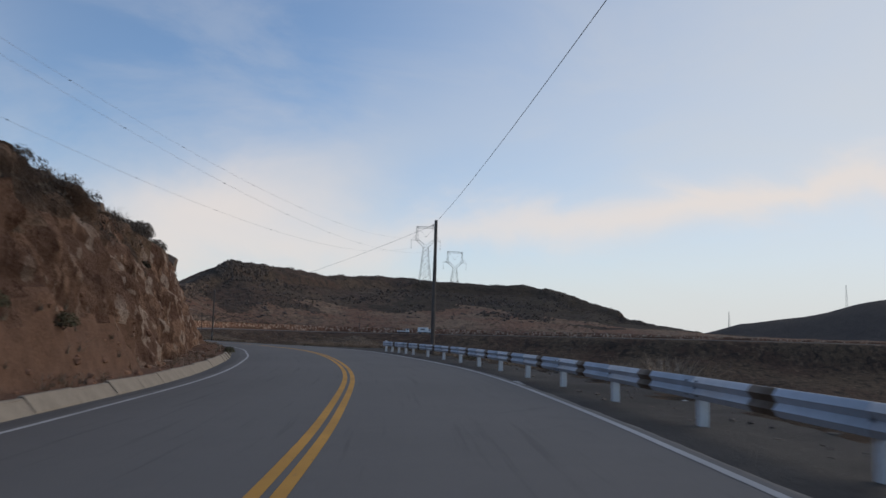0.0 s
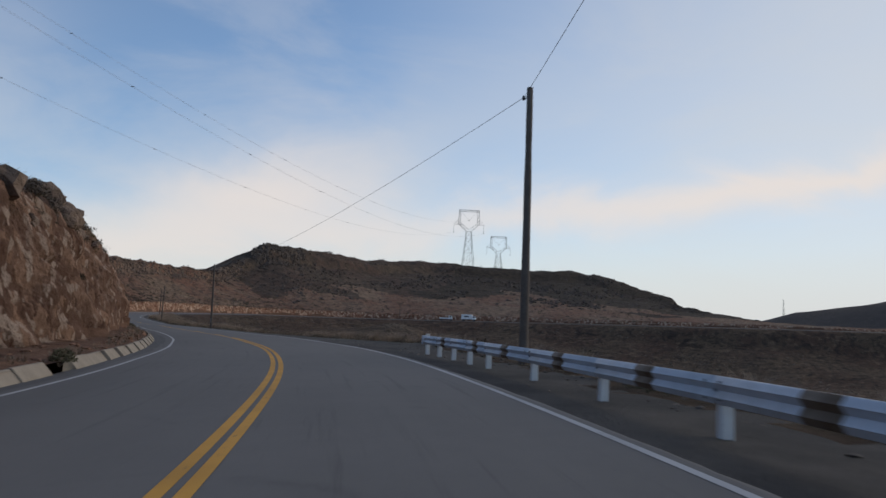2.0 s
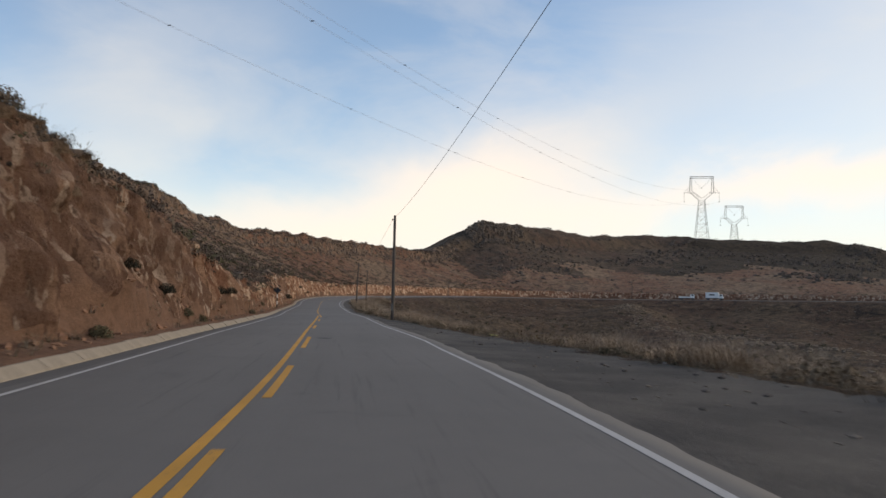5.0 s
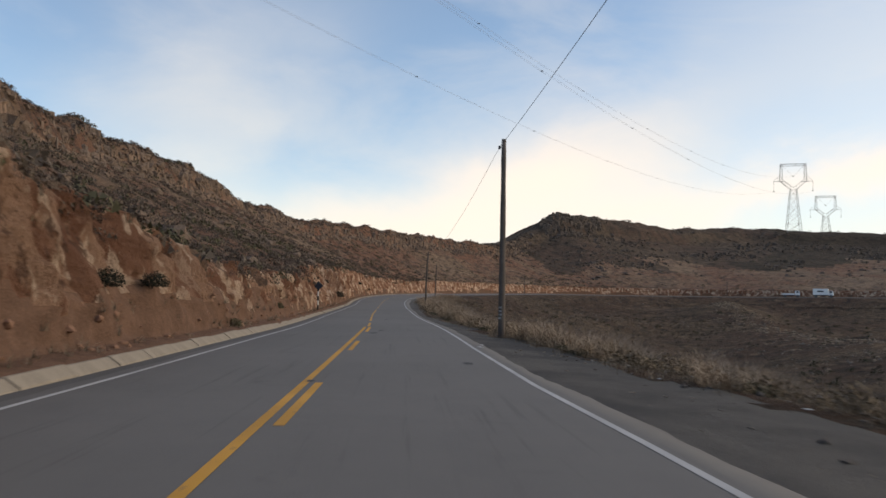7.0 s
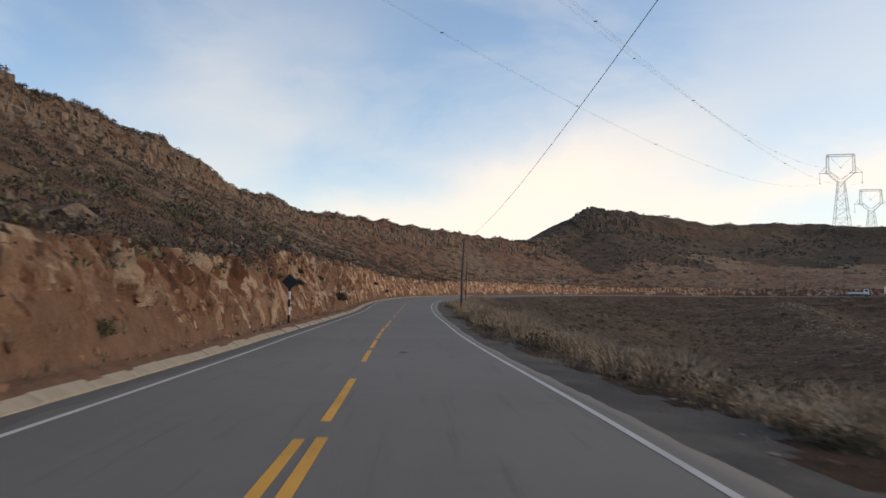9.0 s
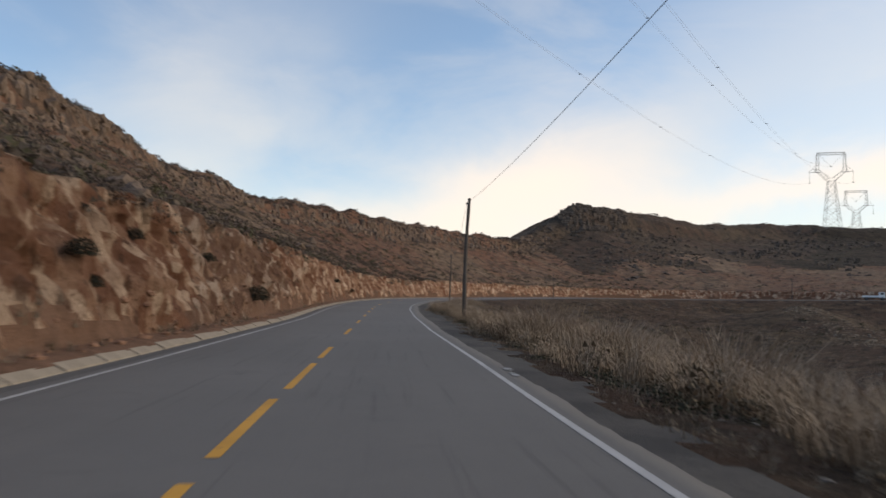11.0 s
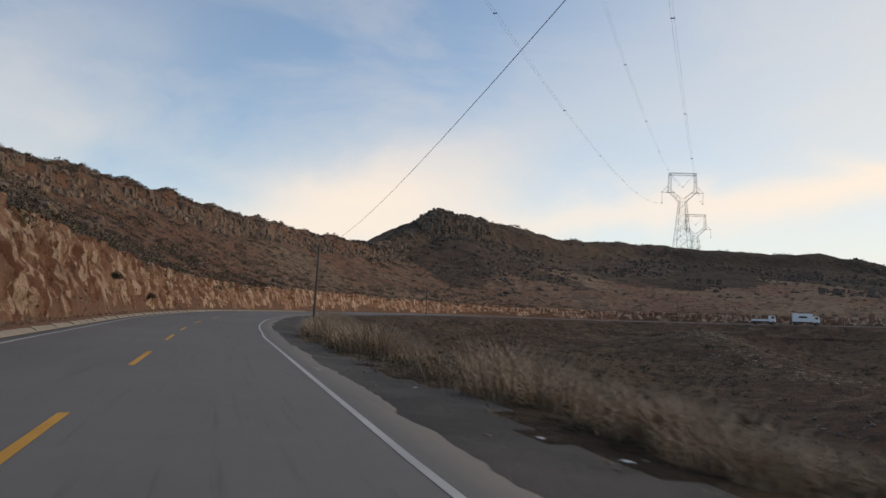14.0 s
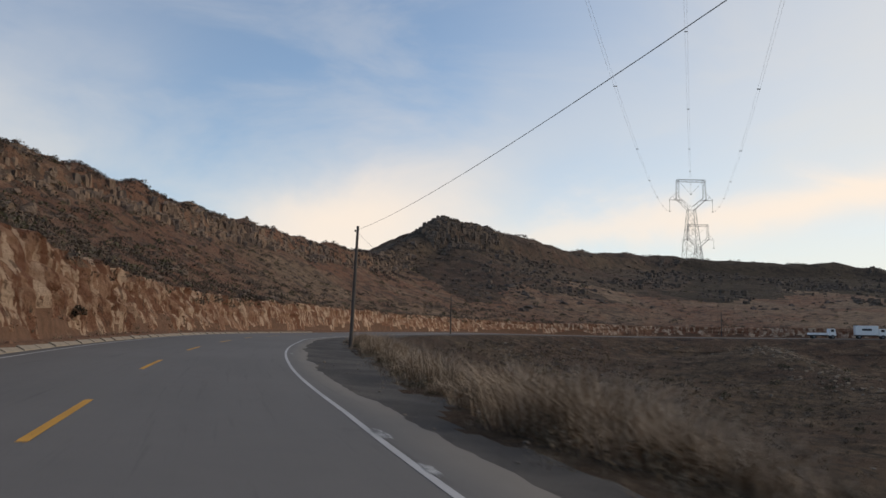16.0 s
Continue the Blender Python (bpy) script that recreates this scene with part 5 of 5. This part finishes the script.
tagged(columns("peak_crags", P - np.array([0, 0, 0.9]), 0.6 + 1.1 * rng.random(len(s)) ** 1.5, 0.8 + 1.0 * rng.random(len(s)), MAT["mountain_cliff"]), "broken grey crags round the top of the mountain", "rocks", kind="stuff")
s = pick(700, 428, 600)
P = left_pt(s, crest_w(s) * (0.25 + 0.72 * rng.random(len(s))))
P[:, 2] -= 0.5
tagged(stones("mountain_outcrops", P, 0.5 + 1.0 * rng.random(len(s)) ** 2, MAT["mountain_rock"], 1.0, True, 0.4), "grey-brown rock outcrops on the far mountain", "rocks", kind="stuff")
s = pick(420, 20, 330)
t0 = lane_l(s) + GUTTER + KERB_W + 1.0 + bank_h(s) * run_k(s)
P = left_pt(s, t0 + (crest_w(s) - t0).clip(4) * rng.random(len(s)))
tagged(stones("slope_boulders", P, 0.2 + 0.55 * rng.random(len(s)) ** 2, MAT["rock"], 1.0, True, 0.3), "loose boulders lying on the slope", "rocks", kind="stuff")
# rubble at the foot of the cut
s = pick(900, 0, 300)
P = left_pt(s, lane_l(s) + GUTTER + KERB_W + 0.15 + 0.9 * rng.random(len(s)))
tagged(stones("bank_rubble", P, 0.03 + 0.11 * rng.random(len(s)) ** 2, MAT["rubble"]), "crumbled red-brown rubble at the foot of the bank", "rubble", kind="stuff")
s = pick(700, 0, 300)
P = left_pt(s, lane_l(s) + GUTTER + KERB_W + 0.1 + 0.8 * rng.random(len(s)))
tagged(grass("bank_foot_grass", P, 0.14 + 0.22 * rng.random(len(s)), 14, MAT["grass"], 0.5, 0.012), "short dry grass behind the kerb", "grass", kind="stuff")

# verge grass on the valley side
s = np.r_[pick(2000, 50, 140), pick(3600, 132, 300), pick(900, 300, 480), pick(400, 0, 60)]
e_ = lane_r(s) + APRON
v = e_ + gravel(s) - 0.35 + 7.5 * rng.random(len(s)) ** 1.4
P = right_pt(s, v)
n_ = vnoise(P[:, 0] * 0.22, P[:, 1] * 0.22, seed=95)
ok = rng.random(len(s)) < 0.15 + 1.25 * n_
P, n_ = P[ok], n_[ok]
tagged(grass("verge_grass", P, 0.09 + 0.42 * n_ ** 1.7 * (0.25 + 1.1 * rng.random(len(P)) ** 1.4), 12, MAT["grass"], 1.5, 0.008), "dry straw-coloured bunch grass along the verge", "grass", kind="stuff")
s = np.r_[pick(1100, 55, 140), pick(1900, 132, 300)]
v = lane_r(s) + APRON + gravel(s) + 0.25 + 8.0 * rng.random(len(s)) ** 1.2
P = right_pt(s, v)
n_ = vnoise(P[:, 0] * 0.30, P[:, 1] * 0.30, seed=96)
ok = rng.random(len(s)) < (n_ - 0.25) * 2.2
P, n_ = P[ok], n_[ok]
tagged(leaf_cloud("verge_brush", P, 0.16 + 0.55 * n_ * rng.random(len(P)) ** 1.1, 84, MAT["verge_scrub"], 1.0, 0.075, 0.8), "soft brown brush in rounded clumps along the verge", "brush", kind="stuff")
def clumps(s_, v_, r_, h_):
    """Roots and heights of tufts that fill rounded clumps on the verge side."""
    roots, high = [], []
    for a, b, r, h in zip(s_, v_, r_, h_):
        k = int(7 + 26 * r * r)
        q, w_ = r * np.sqrt(rng.random(k)), 6.283 * rng.random(k)
        roots.append(np.stack([a + 1.5 * q * np.cos(w_), b + q * np.sin(w_)], 1))
        high.append(h * (0.40 + 0.60 * np.sqrt(1 - (q / r) ** 2)) * (0.8 + 0.35 * rng.random(k)))
    roots = np.vstack(roots)
    return right_pt(roots[:, 0], roots[:, 1]), np.concatenate(high)


s = np.r_[pick(26, 8, 60), pick(110, 56, 122), pick(225, 118, 300)]
r_ = (0.26 + 0.66 * rng.random(len(s)) ** 2.0) * np.interp(s, [60, 120, 150, 164, 185, 200, 230], [0.8, 0.9, 1.0, 1.45, 1.45, 1.15, 1.35])
v = lane_r(s) + APRON + gravel(s) + 0.25 + 0.85 * r_ + np.where(s < 118, 5.5, 3.6) * rng.random(len(s)) ** 1.9
P, h_ = clumps(s, v, r_, (0.28 + 0.85 * r_) * (0.8 + 0.4 * rng.random(len(s))))
tagged(grass("tall_brush", P, h_, 42, MAT["brush"], 0.8, 0.0085, 0.8), "tall feathery tan brush in rounded clumps along the verge", "brush", kind="stuff")
# dark green growth added round the feet of the brush, standing in for its shade
s = np.r_[pick(40, 20, 62), pick(90, 55, 135), pick(300, 118, 290)]
v = lane_r(s) + APRON + gravel(s) + 0.10 + 2.6 * rng.random(len(s)) ** 1.6
P = right_pt(s, v)
ok = vnoise(P[:, 0] * 0.28, P[:, 1] * 0.28, seed=103) > 0.42
tagged(leaf_cloud("brush_foot_shade_scrub", P[ok], 0.12 + 0.36 * rng.random(ok.sum()) ** 1.8, 240, MAT["dark_scrub"], 0.6, 0.055, 0.7), "dark green low scrub added as shade at the feet of the verge brush", "scrub", kind="stuff")
s = np.r_[pick(70, 50, 135), pick(260, 130, 290)]
v = lane_r(s) + APRON + gravel(s) + 0.5 + 4.5 * rng.random(len(s))
P = right_pt(s, v)
tagged(leaf_cloud("verge_scrub", P, 0.25 + 0.45 * rng.random(len(s)) ** 1.5, 190, MAT["verge_scrub"], 0.95, 0.068, 1.2), "brown brittle scrub among the verge grass", "scrub", kind="stuff")

# valley scrub, grass and stones
x, y = -110 + 250 * rng.random(15000), 20 + 395 * rng.random(15000)
P, d = valley_pt(x, y)
dn = vnoise(x * 0.05, y * 0.05, seed=97)
ok = (d > 6) & (rng.random(len(x)) < 0.1 + 1.0 * dn)
P = P[ok]
k = rng.random(len(P))
tagged(leaf_cloud("valley_scrub", P[k < 0.40], 0.25 + 0.5 * rng.random((k < 0.40).sum()) ** 1.5, 28, MAT["scrub"], 0.75, 0.22), "dark low scrub on the valley slopes", "scrub", kind="stuff")
q = P[(k >= 0.40) & (k < 0.85)]
tagged(grass("valley_grass", q, 0.25 + 0.35 * rng.random(len(q)), 16, MAT["grass"], 0.8, 0.014), "dry bunch grass on the valley slopes", "grass", kind="stuff")
s = np.r_[pick(1500, 60, 140), pick(4500, 140, 420)]
q = lane_r(s) + APRON + gravel(s) + 5 + 55 * rng.random(len(s)) ** 1.3
a = at(s, q)
N, d = valley_pt(a[:, 0], a[:, 1])
N = N[(d > 4.5) & (rng.random(len(d)) < 0.2 + vnoise(a[:, 0] * 0.09, a[:, 1] * 0.09, seed=99))]
h_ = rng.random(len(N)) < 0.55
tagged(leaf_cloud("slope_scrub", N[h_], 0.18 + 0.5 * rng.random(h_.sum()) ** 1.5, 40, MAT["scrub"], 0.9, 0.145, 0.9), "dark low scrub below the verge", "scrub", kind="stuff")
tagged(leaf_cloud("slope_brush", N[~h_], 0.18 + 0.45 * rng.random((~h_).sum()) ** 1.5, 40, MAT["verge_scrub"], 0.9, 0.145, 1.2), "tan brush below the verge", "brush", kind="stuff")
x, y = -80 + 190 * rng.random(1500), 60 + 330 * rng.random(1500)
q, d = valley_pt(x, y)
ok = (d > 5) & (vnoise(x * 0.04, y * 0.04, seed=105) > 0.45)
tagged(leaf_cloud("valley_bushes", q[ok], 0.4 + 0.75 * rng.random(ok.sum()) ** 1.6, 70, MAT["dark_scrub"], 0.75, 0.13, 0.6), "dark green rounded bushes on the valley slopes", "bushes", kind="stuff")
st = vnoise(P[:, 0] * 0.035 + 7, P[:, 1] * 0.09, seed=98)
q = P[st > 0.50]
q = q[:3600]
tagged(stones("valley_stones", q, 0.12 + 0.32 * rng.random(len(q)) ** 2, MAT["stone"], 0.8), "pale stones strewn across the valley slopes", "stones", kind="stuff")
run = 215 * rng.random(1500)
off = rng.normal(size=1500) * np.interp(run, [0, 40, 120, 215], [3.0, 5.5, 9.0, 12.0]) - 2.5 * np.sin(run * 0.045)
q, d = valley_pt(SPUR_X + SPUR_DX * run - SPUR_DY * off, SPUR_Y + SPUR_DY * run + SPUR_DX * off)
q = q[d > 5]
tagged(stones("spur_stones", q, 0.16 + 0.42 * rng.random(len(q)) ** 2, MAT["spur_stone"], 0.7), "pale stones strewn along a spur below the far road", "stones", kind="stuff")
s = np.r_[pick(900, 2, 82), pick(300, 82, 120)]
P = right_pt(s, lane_r(s) + APRON + 0.9 + (gravel(s) + 2.5) * rng.random(len(s)) ** 0.8)
tagged(stones("shoulder_rubble", P, 0.015 + 0.065 * rng.random(len(s)) ** 3, MAT["shoulder_rubble"], 0.9), "dark broken rubble on the shoulder", "rubble", kind="stuff")
s = pick(1500, 0, 260)
P = right_pt(s, lane_r(s) + APRON + 0.15 + (gravel(s) + 1.5) * rng.random(len(s)))
tagged(stones("verge_stones", P, 0.012 + 0.05 * rng.random(len(s)) ** 3, MAT["stone"], 0.8), "small loose stones on the gravel shoulder", "stones", kind="stuff")


# ---------------------------------------------------------------- single bushes on the bank
def on_bank(x, y, z):
    """The place on the cut face at about x, y with the height z."""
    s_, o_ = station(x, y)
    s_ = float(s_[0])
    us = np.linspace(4.5, 14, 200)
    p = left_pt(np.full(200, s_), us)
    i = int(np.argmax(p[:, 2] >= z))
    return p[i]


def bush(place, r, mat, label, lean=0.5):
    x, y, z = map(float, place)
    ob = tagged(empty("bush", pose(x, y, z)), label, "bush", "bushes on the bank")
    for _ in range(7):
        bm = bmesh.new()
        a = rng.random() * 6.283
        tip = (r * 0.7 * math.cos(a) + lean * r * 0.5, r * 0.7 * math.sin(a), r * (0.4 + 0.6 * rng.random()))
        tube(bm, (-0.05, 0, -0.12), tip, 0.02, 0.006, 5)
        part("stem", bm, MAT["twig"], ob)
    crown = leaf_cloud("crown", [(lean * r * 0.5, 0, 0.1 * r)], [r], 1000, mat, 1.0, 0.068, 0.4)
    crown.parent = ob
    return ob


for x, y, z, r in ((-34.5, 102.7, 3.35, 0.52), (-35.5, 105.1, 3.4, 0.48), (-67.6, 173.0, 3.1, 0.85), (-59.4, 153.8, 4.0, 0.48), (-59.5, 155.0, 3.3, 0.38),
                   (-66.3, 167.5, 4.6, 0.45), (-98.6, 243.6, 4.55, 0.55), (-95.2, 230.8, 5.55, 0.6), (-14.5, 44.0, 4.2, 0.35), (-19.5, 59.0, 4.4, 0.38), (-28.5, 84.0, 4.0, 0.4),
                   (-31.0, 88.0, 3.2, 0.45), (-9.6, 31.5, 5.2, 0.35), (-61.5, 160.0, 4.8, 0.4)):
    bush(on_bank(x, y, z), 0.78 * r, MAT["bush"], "dark rounded bush growing out of the cut bank")
for s_, du in ((12.5, 0.6), (14.0, 0.9), (16.5, 0.7), (44.2, -0.18), (85, 0.5), (100.5, 0.5), (98.0, 0.6), (121, 0.4), (136, 0.6)):
    bush(left_pt(np.array([s_]), lane_l(s_) + GUTTER + KERB_W + du)[0], 0.30, MAT["scrub_green"], "small olive-green bush at the foot of the bank", 0.1)
for s_, du, r in ((33, 4.2, 0.5), (36, 4.6, 0.6), (43, 4.6, 0.5), (50, 4.4, 0.45), (57, 4.8, 0.55), (60, 4.7, 0.5), (70, 5.0, 0.6), (82, 4.9, 0.65), (88, 5.2, 0.6), (25, 4.0, 0.5)):
    bush(left_pt(np.array([s_]), lane_l(s_) + GUTTER + KERB_W + du - 1.0)[0], r, MAT["scrub"], "spiky grey-brown bush on top of the bank", 0.0)


def boulder(place, r, k):
    bm = bmesh.new()
    bmesh.ops.create_icosphere(bm, subdivisions=3, radius=1.0)
    for v_ in bm.verts:
        c = v_.co
        f_ = 1 + 0.35 * (noise.noise(c * 1.3 + Vector((k * 7.1, 0, 0)))) + 0.12 * noise.noise(c * 4.0 + Vector((0, k * 3.3, 0)))
        v_.co = Vector((c.x * 1.1, c.y * 0.85, c.z * 0.8)) * f_ * r
    ob = part("boulder", bm, MAT["rock"])
    ob.matrix_basis = pose(*map(float, place), 0, 0, k * 57)
    return tagged(ob, "weathered brown boulder on the edge of the bank", "boulder", "boulders on the bank")


for k, (s_, du, r) in enumerate(((64.0, 3.9, 0.65), (66.5, 4.2, 0.8), (73.5, 4.4, 0.75), (76.0, 4.2, 0.6), (71.5, 3.9, 0.5))):
    p = left_pt(np.array([s_]), lane_l(s_) + GUTTER + KERB_W + du)[0]
    p[2] -= 0.45 * r
    boulder(p, r, k)

# ---------------------------------------------------------------- marker post with a sign plate
sx_, so_ = station(-56.6, 148.1)
sx_ = sx_ - 0.8
foot = left_pt(sx_, lane_l(sx_) + GUTTER + KERB_W + 0.34)[0]
marker = tagged(empty("road_sign", pose(float(foot[0]), float(foot[1]), float(foot[2]), 0, 0, heading(float(sx_[0])))), "black and white banded sign post with a dark diamond plate", "road sign")
for k in range(6):
    bm = bmesh.new()
    tube(bm, (0, 0, -0.3 if k == 0 else 0.38 * k), (0, 0, 0.38 * (k + 1)), 0.062, 0.062, 12)
    part("post_band", bm, MAT["post_white"] if k % 2 else MAT["black"], marker, "white painted band" if k % 2 else "black painted band")
bm = bmesh.new()
box(bm, (0.56, 0.02, 0.56), Matrix.Translation((0.02, -0.07, 1.98)) @ Matrix.Rotation(radians(45), 4, "Y"), 0.006)
part("plate", bm, MAT["sign_back"], marker, "dark diamond plate")
bm = bmesh.new()
box(bm, (0.22, 0.03, 0.04), Matrix.Translation((0.0, -0.052, 1.98)))
part("clamp", bm, MAT["iron"], marker)


# ---------------------------------------------------------------- lorries on the far road
def wheel(parent, x, y, r=0.48):
    bm = bmesh.new()
    tube(bm, (x, y - 0.14, r), (x, y + 0.14, r), r, r, 20)
    w_ = part("wheel", bm, MAT["rubber"], parent)
    bm = bmesh.new()
    tube(bm, (x, y - 0.15, r), (x, y + 0.15, r), r * 0.55, r * 0.55, 14)
    part("rim", bm, MAT["steel"], w_)


def lorry(s0, off, boxed, label):
    p = at(s0, off)
    ob = tagged(empty("lorry", pose(*map(float, p), 0, 0, heading(s0) + 90)), label, "lorry")
    L = 5.2 if boxed else 4.4
    bm = bmesh.new()
    box(bm, (L + 2.0, 0.9, 0.22), Matrix.Translation((-(L - 2.0) / 2 + 0.9, 0, 0.78)), 0.02)
    part("chassis", bm, MAT["iron"], ob)
    bm = bmesh.new()
    box(bm, (1.75, 2.2, 1.75), Matrix.Translation((2.0, 0, 1.62)), 0.12)
    for v_ in bm.verts:
        if v_.co.x > 2.5 and v_.co.z > 1.9:
            v_.co.x -= 0.28
    part("cab", bm, MAT["truck_white"], ob)
    bm = bmesh.new()
    box(bm, (0.03, 1.9, 0.7), Matrix.Translation((2.72, 0, 2.05)) @ Matrix.Rotation(radians(-12), 4, "Y"), 0.01)
    part("windscreen", bm, MAT["glass_dark"], ob)
    for sgn in (-1, 1):
        bm = bmesh.new()
        box(bm, (0.8, 0.02, 0.6), Matrix.Translation((1.95, sgn * 1.105, 2.02)), 0.005)
        part("side_window", bm, MAT["glass_dark"], ob)
    bm = bmesh.new()
    box(bm, (0.12, 2.1, 0.3), Matrix.Translation((2.9, 0, 0.75)), 0.03)
    part("bumper", bm, MAT["iron"], ob)
    if boxed:
        bm = bmesh.new()
        box(bm, (L, 2.4, 2.3), Matrix.Translation((1.0 - L / 2, 0, 2.10)), 0.04)
        body = part("cargo_box", bm, MAT["truck_white"], ob, "white cargo box")
        for sgn in (-1, 1):
            bm = bmesh.new()
            box(bm, (2.2, 0.01, 0.5), Matrix.Translation((1.0 - L / 2, sgn * 1.207, 2.25)))
            part("side_mark", bm, MAT["iron"], body, "grey shape on the side")
    else:
        bm = bmesh.new()
        box(bm, (L, 2.3, 0.18), Matrix.Translation((0.95 - L / 2, 0, 1.0)), 0.02)
        part("flatbed", bm, MAT["truck_white"], ob, "pale flat load bed")
        for sgn in (-1, 1):
            bm = bmesh.new()
            box(bm, (L, 0.05, 0.38), Matrix.Translation((0.95 - L / 2, sgn * 1.12, 1.27)), 0.01)
            part("side_board", bm, MAT["truck_white"], ob)
    for x_ in (2.0, 0.2 - L / 2 - (0.9 if boxed else 0.4)):
        for sgn in (-1, 1):
            wheel(ob, x_, sgn * 0.98)
    return ob


lorry(float(station(-0.5, 425)[0][0]), 1.8, True, "white box lorry on the far side of the valley")
lorry(float(station(-12.0, 427)[0][0]), 1.8, False, "white flatbed lorry on the far side of the valley")


# ---------------------------------------------------------------- litter on the verge
def litter(s_, v_, size, mat, label, k):
    p = right_pt(np.array([s_]), v_)[0]
    bm = bmesh.new()
    bmesh.ops.create_icosphere(bm, subdivisions=2, radius=size)
    for q_ in bm.verts:
        f_ = 1 + 0.6 * noise.noise(q_.co * (3 / size) * 0.5 + Vector((k * 5.0, 0, 0)))
        q_.co = Vector((q_.co.x * 1.3 * f_, q_.co.y * f_, abs(q_.co.z) * 0.35 * f_))
    ob = part("litter_bag", bm, mat)
    ob.matrix_basis = pose(*map(float, p), 0, 0, k * 40)
    tagged(ob, label, "litter", "litter on the verge")


litter(100.0, 7.9, 0.18, MAT["litter_y"], "crumpled yellow plastic bag on the gravel", 1)
for k, (s_, v_, z_) in enumerate(((98.2, 6.9, 0.10), (94.0, 6.8, 0.12), (106.5, 4.9, 0.09), (102.3, 5.6, 0.11), (110.6, 4.6, 0.07), (201.7, 5.0, 0.13), (200.3, 5.3, 0.12), (191, 5.2, 0.1), (207.5, 5.0, 0.08), (83, 7.5, 0.1), (76, 8.2, 0.12), (14.5, 4.9, 0.12))):
    litter(s_, v_ + (1.2 if s_ < 112 else 0.0), 0.38 * z_, MAT["litter_w"], "scrap of white plastic litter on the verge", k + 2)
